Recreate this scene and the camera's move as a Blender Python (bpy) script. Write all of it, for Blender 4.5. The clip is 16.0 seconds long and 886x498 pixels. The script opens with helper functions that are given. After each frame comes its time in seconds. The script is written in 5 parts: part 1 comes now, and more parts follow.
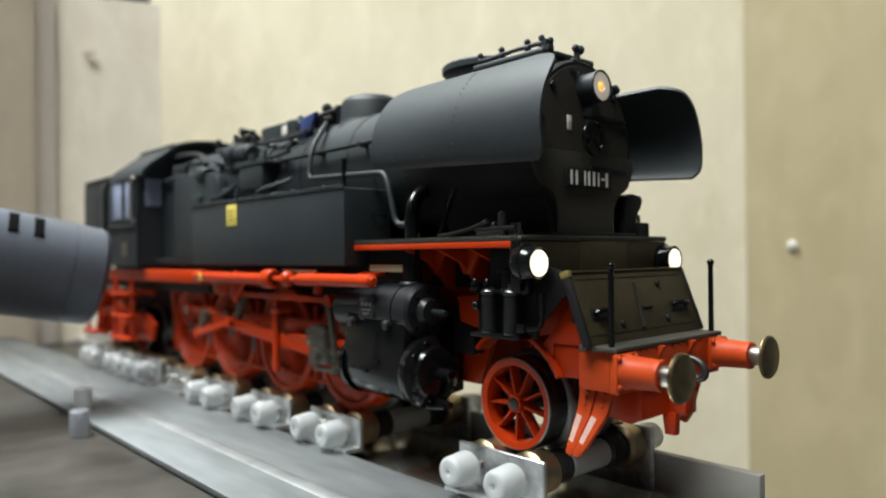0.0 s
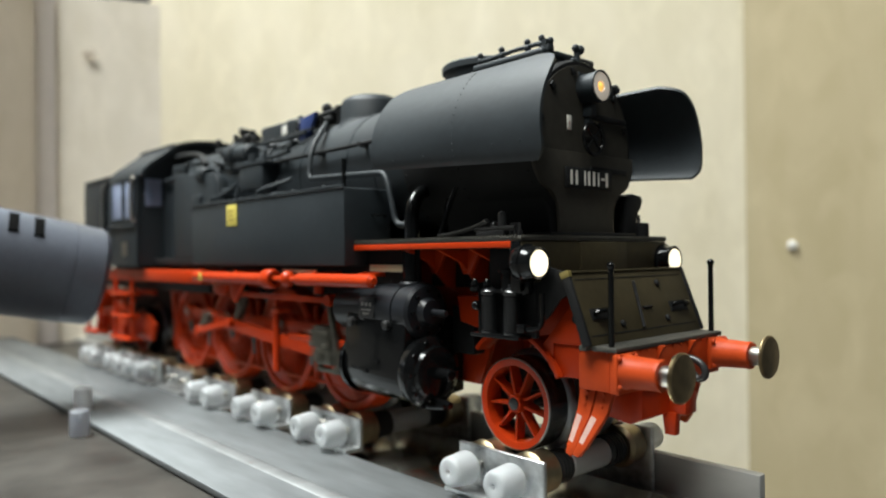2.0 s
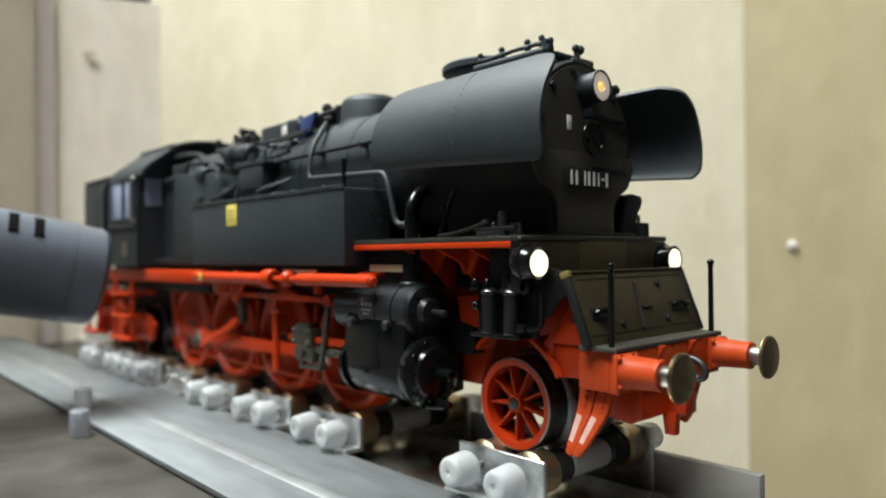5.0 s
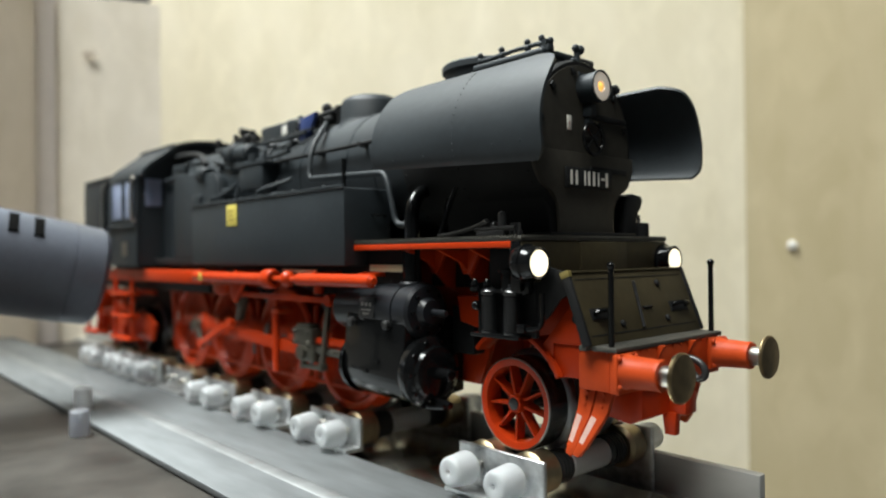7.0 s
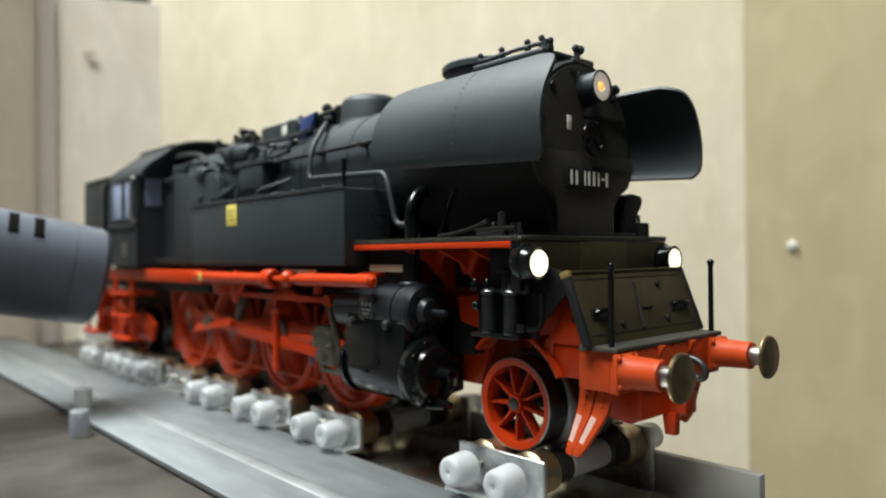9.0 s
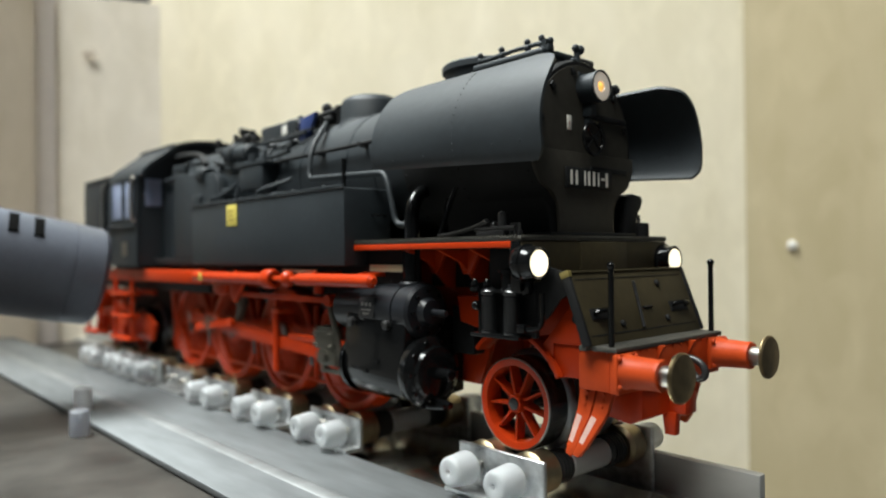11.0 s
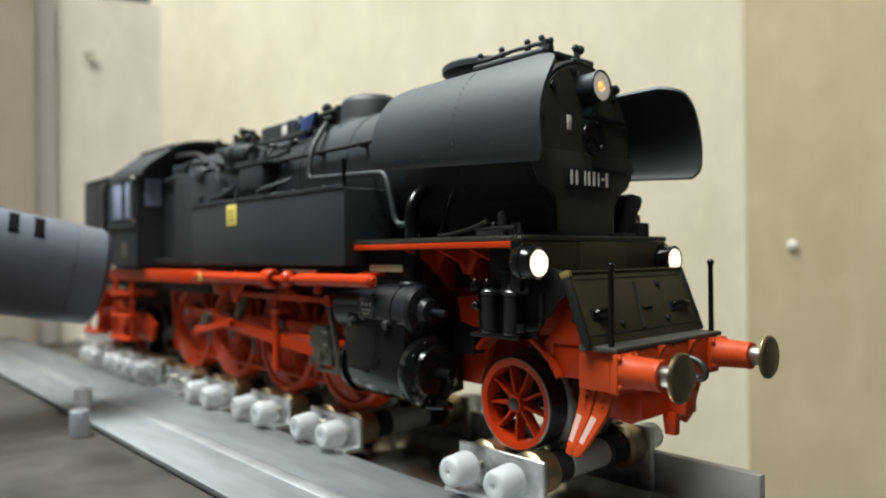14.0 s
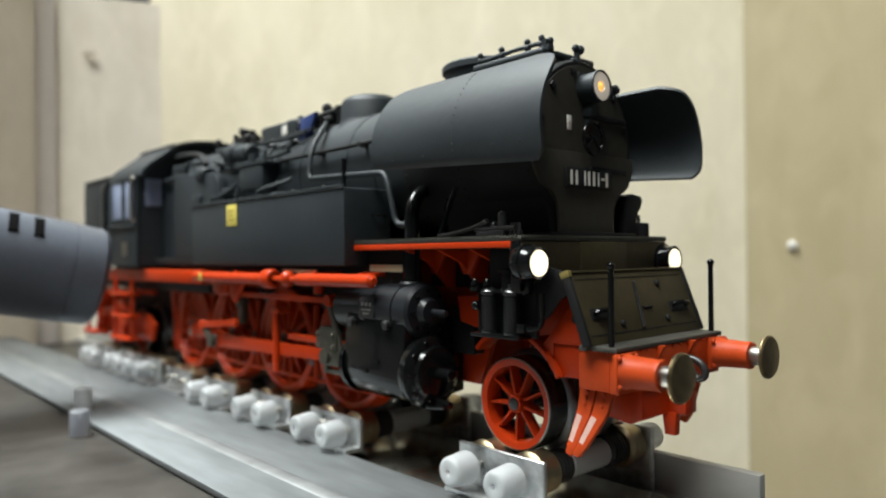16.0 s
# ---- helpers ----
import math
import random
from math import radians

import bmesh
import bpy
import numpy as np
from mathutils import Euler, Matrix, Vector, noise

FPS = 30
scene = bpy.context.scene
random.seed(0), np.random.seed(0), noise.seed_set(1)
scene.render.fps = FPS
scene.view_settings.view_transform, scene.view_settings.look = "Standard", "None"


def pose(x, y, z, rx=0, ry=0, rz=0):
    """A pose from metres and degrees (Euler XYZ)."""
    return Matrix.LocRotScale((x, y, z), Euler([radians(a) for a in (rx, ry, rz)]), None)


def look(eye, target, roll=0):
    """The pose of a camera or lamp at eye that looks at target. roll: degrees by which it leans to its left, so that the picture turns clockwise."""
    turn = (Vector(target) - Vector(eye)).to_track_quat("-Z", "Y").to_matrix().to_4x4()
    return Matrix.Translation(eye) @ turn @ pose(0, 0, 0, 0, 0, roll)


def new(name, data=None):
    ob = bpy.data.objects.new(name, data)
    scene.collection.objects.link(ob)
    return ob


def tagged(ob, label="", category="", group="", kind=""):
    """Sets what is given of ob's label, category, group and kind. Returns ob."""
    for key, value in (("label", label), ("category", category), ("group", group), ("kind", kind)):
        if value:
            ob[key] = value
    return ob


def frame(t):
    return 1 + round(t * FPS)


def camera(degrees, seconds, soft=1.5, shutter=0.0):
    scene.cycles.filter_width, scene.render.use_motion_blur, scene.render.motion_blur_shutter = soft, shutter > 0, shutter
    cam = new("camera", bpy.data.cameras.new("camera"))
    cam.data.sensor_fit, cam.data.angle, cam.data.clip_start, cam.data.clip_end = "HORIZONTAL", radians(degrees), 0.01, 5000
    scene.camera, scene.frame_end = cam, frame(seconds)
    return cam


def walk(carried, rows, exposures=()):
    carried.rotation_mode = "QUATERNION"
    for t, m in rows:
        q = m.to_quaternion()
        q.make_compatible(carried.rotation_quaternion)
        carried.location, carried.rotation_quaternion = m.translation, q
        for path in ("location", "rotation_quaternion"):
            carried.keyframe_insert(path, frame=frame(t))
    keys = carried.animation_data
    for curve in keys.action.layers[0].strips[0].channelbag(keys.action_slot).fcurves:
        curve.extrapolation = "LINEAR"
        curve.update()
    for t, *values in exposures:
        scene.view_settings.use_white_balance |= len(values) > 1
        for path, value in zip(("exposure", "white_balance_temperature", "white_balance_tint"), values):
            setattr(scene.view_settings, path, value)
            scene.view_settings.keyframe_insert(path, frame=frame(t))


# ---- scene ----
MM = 0.001
SECONDS = 16.0

# ---- camera ----
cam = camera(63.76, SECONDS, soft=2.0, shutter=1.0)


def camera_pose():
    yaw, pitch, lean = radians(137.668), radians(0.3496), radians(-0.6241)
    ahead = Vector((math.cos(yaw) * math.cos(pitch), math.sin(yaw) * math.cos(pitch), math.sin(pitch)))
    side = Vector((math.sin(yaw), -math.cos(yaw), 0))
    up = side.cross(ahead)
    s = side * math.cos(lean) + up * math.sin(lean)
    u = up * math.cos(lean) - side * math.sin(lean)
    m = Matrix((s, u, -ahead)).transposed().to_4x4()
    m.translation = Vector((43.114, -75.092, 24.807)) * MM
    return m


walk(cam, [(0, camera_pose()), (SECONDS, camera_pose())], [(0, 0.02), (1.5, 0.05), (4.2, 0.07), (9.0, 0.05), (12.0, 0.02), (SECONDS, 0.02)])
cam.data.dof.use_dof = True
cam.data.dof.focus_distance = 0.084
cam.data.dof.aperture_fstop = 23

# ---- light: a workshop room under unseen fluorescent ceiling lamps, the second one added ----
world = bpy.data.worlds.new("world")
world.use_nodes = True
scene.world = world
world.node_tree.nodes["Background"].inputs[0].default_value = (0.92, 0.95, 1.0, 1)
world.node_tree.nodes["Background"].inputs[1].default_value = 0.33


def ceiling_light(name, eye, target, sx, sy, watts, colour):
    d = bpy.data.lights.new(name, "AREA")
    d.shape, d.size, d.size_y, d.energy, d.color = "RECTANGLE", sx, sy, watts, colour
    ob = new(name, d)
    ob.matrix_world = look(eye, target)
    return ob


ceiling_light("ceiling_light", (-0.40, -0.26, 1.04), (-0.06, 0.02, 0.0), 0.60, 0.40, 29.0, (0.945, 1.0, 0.985))
# Unseen fill lamp, added to brighten the panels and lower wheel rims.
ceiling_light("ceiling_light", (0.16, -0.52, 1.10), (-0.11, 0.12, 0.05), 0.60, 0.40, 15.6, (0.98, 1.0, 0.96))
# daylight from high up behind the plywood screen
ceiling_light("window_light", (-0.95, 0.72, 0.98), (-0.12, 0.0, 0.0), 0.7, 0.5, 9.0, (0.68, 0.84, 1.0))


# ---- materials ----
def shader(name):
    m = bpy.data.materials.new(name)
    m.use_nodes = True
    return m, m.node_tree.nodes, m.node_tree.links, m.node_tree.nodes["Principled BSDF"]


def paint(name, colour, rough=0.45, metal=0.0, vary=0.25, grain=900.0, bump=0.06, coarse=60.0, rough_vary=0.15, coat=0.0, stretch=(1, 1, 1), spec=0.5):
    """A surface that varies at two scales, with a fine relief."""
    m, n, l, b = shader(name)
    co = n.new("ShaderNodeTexCoord")
    mp = n.new("ShaderNodeMapping")
    mp.inputs["Scale"].default_value = stretch
    l.new(co.outputs["Object"], mp.inputs["Vector"])
    big, fine = n.new("ShaderNodeTexNoise"), n.new("ShaderNodeTexNoise")
    big.inputs["Scale"].default_value, fine.inputs["Scale"].default_value = coarse, grain
    big.inputs["Detail"].default_value, fine.inputs["Detail"].default_value = 4, 3
    for t in (big, fine):
        l.new(mp.outputs[0], t.inputs["Vector"])
    mix = n.new("ShaderNodeMix")
    mix.data_type = "FLOAT"
    mix.inputs[0].default_value = 0.4
    l.new(big.outputs[0], mix.inputs[2])
    l.new(fine.outputs[0], mix.inputs[3])
    ramp = n.new("ShaderNodeValToRGB")
    ramp.color_ramp.elements[0].position, ramp.color_ramp.elements[1].position = 0.3, 0.7
    ramp.color_ramp.elements[0].color = (*[c * (1 - vary) for c in colour], 1)
    ramp.color_ramp.elements[1].color = (*[min(1, c * (1 + vary)) for c in colour], 1)
    l.new(mix.outputs[0], ramp.inputs[0])
    l.new(ramp.outputs[0], b.inputs["Base Color"])
    rr = n.new("ShaderNodeMapRange")
    rr.inputs[3].default_value, rr.inputs[4].default_value = rough - rough_vary, rough + rough_vary
    l.new(big.outputs[0], rr.inputs[0])
    l.new(rr.outputs[0], b.inputs["Roughness"])
    b.inputs["Metallic"].default_value = metal
    b.inputs["Coat Weight"].default_value = coat
    b.inputs["Specular IOR Level"].default_value = spec
    bp = n.new("ShaderNodeBump")
    bp.inputs["Strength"].default_value, bp.inputs["Distance"].default_value = bump, 0.0002
    l.new(fine.outputs[0], bp.inputs["Height"])
    l.new(bp.outputs[0], b.inputs["Normal"])
    return m


def glow(name, colour, strength):
    m, n, l, b = shader(name)
    b.inputs["Base Color"].default_value = (*colour, 1)
    b.inputs["Emission Color"].default_value = (*colour, 1)
    b.inputs["Emission Strength"].default_value = strength
    return m


def plywood(name, tone, seed, pale_share=0.40, mottle=3.1):
    """Pale birch plywood: long upright grain, blotches and faint rubbed marks."""
    m, n, l, b = shader(name)
    co = n.new("ShaderNodeTexCoord")
    mp, mq = n.new("ShaderNodeMapping"), n.new("ShaderNodeMapping")
    mp.inputs["Scale"].default_value, mq.inputs["Scale"].default_value = (30, 30, 6), (42, 42, 24)
    mp.inputs["Location"].default_value = mq.inputs["Location"].default_value = (seed, seed * 0.7, seed * 1.3)
    g, k, s = n.new("ShaderNodeTexNoise"), n.new("ShaderNodeTexNoise"), n.new("ShaderNodeTexNoise")
    for t, mm, sc, de in ((g, mp, 2.2, 6), (k, mq, 1.0, 3), (s, mq, mottle, 5)):
        l.new(co.outputs["Object"], mm.inputs["Vector"])
        l.new(mm.outputs[0], t.inputs["Vector"])
        t.inputs["Scale"].default_value, t.inputs["Detail"].default_value = sc, de
        t.inputs["Distortion"].default_value = 0.6
    a = n.new("ShaderNodeMix")
    a.data_type = "FLOAT"
    a.inputs[0].default_value = 0.55
    l.new(g.outputs[0], a.inputs[2])
    l.new(k.outputs[0], a.inputs[3])
    ramp = n.new("ShaderNodeValToRGB")
    e = ramp.color_ramp.elements
    e[0].position, e[1].position = 0.30, 0.68
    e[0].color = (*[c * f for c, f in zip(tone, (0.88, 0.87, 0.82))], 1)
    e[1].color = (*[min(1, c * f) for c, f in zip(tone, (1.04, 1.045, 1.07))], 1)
    l.new(a.outputs[0], ramp.inputs[0])
    pale = n.new("ShaderNodeMix")
    pale.data_type = "RGBA"
    cut = n.new("ShaderNodeMapRange")
    cut.inputs[1].default_value, cut.inputs[2].default_value, cut.inputs[4].default_value = 0.46, 0.74, pale_share
    l.new(s.outputs[0], cut.inputs[0])
    l.new(cut.outputs[0], pale.inputs[0])
    l.new(ramp.outputs[0], pale.inputs[6])
    pale.inputs[7].default_value = (*[min(1, c * 1.12 + 0.03) for c in tone], 1)
    l.new(pale.outputs[2], b.inputs["Base Color"])
    b.inputs["Roughness"].default_value = 0.62
    bp = n.new("ShaderNodeBump")
    bp.inputs["Strength"].default_value, bp.inputs["Distance"].default_value = 0.15, 0.0005
    l.new(g.outputs[0], bp.inputs["Height"])
    l.new(bp.outputs[0], b.inputs["Normal"])
    return m


BLACK = paint("black_paint", (0.0165, 0.0222, 0.0262), 0.54, vary=0.25, spec=0.46, bump=0.1)
GLOSS = paint("glossy_black_paint", (0.0045, 0.0048, 0.005), 0.15, vary=0.2, rough_vary=0.05, spec=0.3)
PUMP = paint("worn_black_paint", (0.016, 0.017, 0.018), 0.24, vary=0.3, rough_vary=0.08, spec=0.75)
VOID = paint("slot_interior_black", (0.003, 0.003, 0.003), 0.9, vary=0.2, rough_vary=0.05, spec=0.05)
SOOT = paint("matt_black_paint", (0.0108, 0.0114, 0.0118), 0.6, vary=0.3, spec=0.25)
FRONT = paint("dull_brown_black_paint", (0.036, 0.033, 0.026), 0.55, vary=0.3, spec=0.3)
OLIVE = paint("faded_black_paint", (0.043, 0.034, 0.016), 0.55, vary=0.3, spec=0.3, coarse=160)
PLATE = paint("grey_tread_plate", (0.044, 0.042, 0.034), 0.62, vary=0.4, grain=1500, bump=0.9)
RED = paint("red_paint", (0.43, 0.034, 0.0045), 0.33, vary=0.14, rough_vary=0.1, coat=0.0, spec=0.24)
SATIN = paint("satin_orange_red_paint", (0.45, 0.052, 0.008), 0.5, vary=0.16, rough_vary=0.1, spec=0.25, coarse=160, bump=0.15)
CYL = paint("satin_blue_black_paint", (0.0105, 0.012, 0.0145), 0.33, vary=0.25, rough_vary=0.08, spec=0.42)
STEEL = paint("bare_steel", (0.46, 0.44, 0.40), 0.34, 1.0, vary=0.2)
BRONZE = paint("tarnished_brass", (0.27, 0.205, 0.115), 0.40, 1.0, vary=0.4, coarse=220)
BRASS = paint("brass", (0.36, 0.29, 0.18), 0.34, 1.0, vary=0.2)
GUN = paint("gunmetal", (0.115, 0.11, 0.09), 0.42, 0.8, vary=0.35)
DARK = paint("blackened_steel", (0.06, 0.06, 0.06), 0.33, 0.7, vary=0.3)
TYRE = paint("blackened_tyre", (0.012, 0.012, 0.012), 0.17, 0.0, vary=0.3, rough_vary=0.08, spec=0.7)
FLANGE = paint("worn_flange", (0.27, 0.28, 0.29), 0.35, 0.9, vary=0.35)
RUBBER = paint("black_rubber", (0.014, 0.014, 0.014), 0.5, vary=0.2)
ALU = paint("milled_aluminium", (0.20, 0.212, 0.216), 0.62, 0.88, vary=0.3, grain=300, bump=0.10, coarse=50, rough_vary=0.10, stretch=(0.3, 1.4, 1))
# Paler and less metallic than ALU, which lightens the far rail.
DULLALU = paint("pale_aluminium", (0.40, 0.40, 0.38), 0.45, 0.3, vary=0.25, grain=300, coarse=50, bump=0.1, stretch=(0.3, 1.4, 1))
BEAD = paint("streak_aluminium", (0.27, 0.28, 0.28), 0.60, 0.85, vary=0.3, grain=300, coarse=60, rough_vary=0.1)
BRACKET = paint("scratched_aluminium", (0.60, 0.61, 0.61), 0.34, 1.0, vary=0.5, grain=700, coarse=180, rough_vary=0.16, bump=0.2)
SLATE = paint("dark_bench_laminate", (0.046, 0.042, 0.036), 0.48, vary=0.65, grain=160, coarse=55, bump=0.1, rough_vary=0.18)
YELLOW = paint("yellow_paper", (0.58, 0.49, 0.10), 0.6, vary=0.1)
PRINT = paint("faded_print", (0.36, 0.27, 0.05), 0.6, vary=0.15)
CREAM = paint("cream_wall_tone", (0.66, 0.60, 0.40), 0.5, vary=0.08)
WHITE = paint("white_print", (0.72, 0.70, 0.64), 0.55, vary=0.06)
# Pink for the guards' painted glare and the sticker's mark.
PALEPINK = paint("glare_and_mark_pink", (0.55, 0.36, 0.31), 0.4, vary=0.12)
BLUE = paint("blue_grey_anodised_metal", (0.115, 0.127, 0.155), 0.36, 0.3, vary=0.12)
BLUEGLOSS = paint("dark_blue_gloss", (0.032, 0.055, 0.17), 0.4, vary=0.2)
# Pale blue base: the panes' bluish reflections are put into the colour.
GLASS = paint("pane_reflection_blue", (0.27, 0.32, 0.45), 0.16, vary=0.1, rough_vary=0.04, spec=0.9)
BOARD = paint("grimy_metal_strip", (0.66, 0.63, 0.54), 0.18, 0.85, vary=0.3, rough_vary=0.1, grain=200, coarse=40)
PLY = plywood("birch_plywood", (0.80, 0.725, 0.548), 0.0)
PLYSIDE = plywood("birch_plywood_side", (0.86, 0.79, 0.67), 3.7)
# Same birch plywood, the right panel's shade put into a darker tone.
PLYRIGHT = plywood("birch_plywood_shaded", (0.50, 0.42, 0.258), 8.1, 0.75, 1.6)
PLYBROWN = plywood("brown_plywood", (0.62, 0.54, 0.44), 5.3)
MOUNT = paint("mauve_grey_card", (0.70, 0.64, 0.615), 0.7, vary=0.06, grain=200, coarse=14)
DULL = paint("headlight_glow_paint", (0.20, 0.16, 0.045), 0.5, vary=0.2)
STAIN = paint("brown_stain", (0.57, 0.50, 0.40), 0.7, vary=0.12)
PLASTER = paint("grey_plaster", (0.11, 0.113, 0.118), 0.8, vary=0.06, grain=60, coarse=4)
CEILING = paint("pale_ceiling_paint", (0.42, 0.425, 0.43), 0.85, vary=0.05, grain=60, coarse=4)
LAMPON = glow("lit_lens", (1.0, 0.90, 0.66), 1.5)
LAMPON.node_tree.nodes["Principled BSDF"].inputs["Base Color"].default_value = (0.12, 0.12, 0.11, 1)
BULB = glow("dim_bulb", (1.0, 0.55, 0.12), 0.9)
LENS = paint("lamp_reflector", (0.66, 0.64, 0.60), 0.3, 0.0, vary=0.1)
LENS.node_tree.nodes["Principled BSDF"].inputs["Emission Color"].default_value = (1.0, 0.85, 0.66, 1)
LENS.node_tree.nodes["Principled BSDF"].inputs["Emission Strength"].default_value = 0.22


def silicone(name, tone, clear, rough=0.34):
    m, n, l, b = shader(name)
    t = n.new("ShaderNodeTexNoise")
    t.inputs["Scale"].default_value = 350
    r = n.new("ShaderNodeMapRange")
    r.inputs[3].default_value, r.inputs[4].default_value = rough, rough + 0.2
    l.new(t.outputs[0], r.inputs[0])
    l.new(r.outputs[0], b.inputs["Roughness"])
    b.inputs["Base Color"].default_value = (*tone, 1)
    b.inputs["Transmission Weight"].default_value = clear
    b.inputs["IOR"].default_value = 1.41
    b.inputs["Subsurface Weight"].default_value = 0.6
    b.inputs["Subsurface Radius"].default_value = (0.002, 0.002, 0.002)
    return m


SILICONE = silicone("frosted_silicone", (0.76, 0.785, 0.80), 0.62)
CLEAR = silicone("clear_silicone", (0.74, 0.77, 0.84), 0.8, 0.28)
FROST = silicone("frosted_grey_plastic", (0.57, 0.58, 0.59), 0.4)


# ---- mesh tools, in millimetres ----
def merge(bm, tmp):
    vs = {v: bm.verts.new(v.co) for v in tmp.verts}
    for f in tmp.faces:
        bm.faces.new([vs[v] for v in f.verts])
    tmp.free()
    return bm


def box(x0, x1, y0, y1, z0, z1, bev=0.0, bm=None, turn=None, seg=2):
    t = bmesh.new()
    bmesh.ops.create_cube(t, size=1)
    for v in t.verts:
        v.co = Vector(((x0 + x1) / 2 + v.co.x * (x1 - x0), (y0 + y1) / 2 + v.co.y * (y1 - y0), (z0 + z1) / 2 + v.co.z * (z1 - z0)))
    if bev:
        bmesh.ops.bevel(t, geom=t.edges[:], offset=bev, segments=seg, affect="EDGES", profile=0.5)
    if turn:
        t.transform(turn)
    return merge(bm if bm is not None else bmesh.new(), t)


def lathe(a, d, profile, n=28, bm=None, squash=(1, 1)):
    """Turns a profile of (distance, radius) about the line from a along d."""
    bm = bm if bm is not None else bmesh.new()
    a, d = Vector(a), Vector(d).normalized()
    u = d.orthogonal().normalized() if abs(d.z) < 0.99 else Vector((1, 0, 0))
    w = d.cross(u)
    rings = []
    for s, r in profile:
        if r < 1e-6:
            rings.append([bm.verts.new(a + d * s)])
        else:
            rings.append([bm.verts.new(a + d * s + (u * (math.cos(k) * squash[0]) + w * (math.sin(k) * squash[1])) * r) for k in [2 * math.pi * i / n for i in range(n)]])
    for p, q in zip(rings, rings[1:]):
        for i in range(n):
            j = (i + 1) % n
            if len(p) == 1 and len(q) == 1:
                continue
            if len(p) == 1:
                bm.faces.new((p[0], q[j], q[i]))
            elif len(q) == 1:
                bm.faces.new((p[i], p[j], q[0]))
            else:
                bm.faces.new((p[i], p[j], q[j], q[i]))
    return bm


def rod(a, b, r, r2=None, n=16, bm=None, bev=0.0):
    a, b = Vector(a), Vector(b)
    h = (b - a).length
    r2 = r if r2 is None else r2
    c = min(bev, h / 3)
    prof = [(0, 0), (0, r - c), (c, r), (h - c, r2), (h, r2 - c), (h, 0)] if c else [(0, 0), (0, r), (h, r2), (h, 0)]
    return lathe(a, b - a, prof, n, bm)


def tube(points, r, n=10, bm=None, closed=False):
    """A round pipe through the points, bends eased."""
    bm = bm if bm is not None else bmesh.new()
    p = [Vector(q) for q in points]
    for _ in range(2):
        q = [p[0]]
        for a, b in zip(p, p[1:]):
            q += [a.lerp(b, 0.25), a.lerp(b, 0.75)]
        p = q + [p[-1]]
    rings, u = [], None
    for i, c in enumerate(p):
        d = (p[min(i + 1, len(p) - 1)] - p[max(i - 1, 0)]).normalized()
        u = d.orthogonal().normalized() if u is None else (u - d * u.dot(d)).normalized()
        w = d.cross(u)
        rings.append([bm.verts.new(c + (u * math.cos(2 * math.pi * k / n) + w * math.sin(2 * math.pi * k / n)) * r) for k in range(n)])
    for s, t in zip(rings, rings[1:]):
        for k in range(n):
            bm.faces.new((s[k], s[(k + 1) % n], t[(k + 1) % n], t[k]))
    bm.faces.new(rings[0][::-1])
    bm.faces.new(rings[-1])
    return bm


def prism(poly, axis, lo, hi, bev=0.0, bm=None):
    """A polygon in the two other axes, drawn out along one axis. axis y: (x, z); axis x: (y, z); axis z: (x, y)."""
    t = bmesh.new()
    put = {"y": lambda u, v, s: (u, s, v), "x": lambda u, v, s: (s, u, v), "z": lambda u, v, s: (u, v, s)}[axis]
    a = [t.verts.new(put(u, v, lo)) for u, v in poly]
    b = [t.verts.new(put(u, v, hi)) for u, v in poly]
    fa, fb = t.faces.new(a[::-1]), t.faces.new(b)
    for i in range(len(a)):
        j = (i + 1) % len(a)
        t.faces.new((a[i], a[j], b[j], b[i]))
    bmesh.ops.recalc_face_normals(t, faces=t.faces[:])
    if bev:
        bmesh.ops.bevel(t, geom=[e for f in (fa, fb) for e in f.edges], offset=bev, segments=2, affect="EDGES", profile=0.5)
    bmesh.ops.triangulate(t, faces=[f for f in t.faces if len(f.verts) > 4])
    return merge(bm if bm is not None else bmesh.new(), t)


def ball(c, r, bm=None, n=12, squash=1.0):
    k = [(r * squash * -math.cos(math.pi * i / 8), r * math.sin(math.pi * i / 8)) for i in range(9)]
    k[0], k[-1] = (-r * squash, 0), (r * squash, 0)
    return lathe(c, (0, 0, 1), k, n, bm)


def ring(c, d, R, r, n=28, m=8, bm=None):
    prof = [(r * math.sin(2 * math.pi * i / m), R + r * math.cos(2 * math.pi * i / m)) for i in range(m + 1)]
    return lathe(c, d, prof, n, bm)


def part(name, bm, material, parent=None, label="", at=(0, 0, 0), sharp=38):
    """Links a bmesh in millimetres as one mesh object under its thing."""
    bmesh.ops.recalc_face_normals(bm, faces=bm.faces[:])
    bm.transform(Matrix.Scale(MM, 4))
    me = bpy.data.meshes.new(name)
    bm.to_mesh(me)
    bm.free()
    me.materials.append(material)
    for p in me.polygons:
        p.use_smooth = True
    me.set_sharp_from_angle(angle=radians(sharp))
    ob = new(name, me)
    ob.parent = parent
    ob.location = Vector(at) * MM
    if label:
        ob["label"] = label
    return ob


def alike(ob, x=0, y=0, z=0, turn=None):
    """Another part on the same mesh under the same parent, moved by millimetres."""
    o = ob.copy()
    scene.collection.objects.link(o)
    o.location = ob.location + Vector((x, y, z)) * MM
    if turn:
        o.rotation_euler = turn
    return o


def empty(name, label, category, group=""):
    return tagged(new(name), label, category, group)


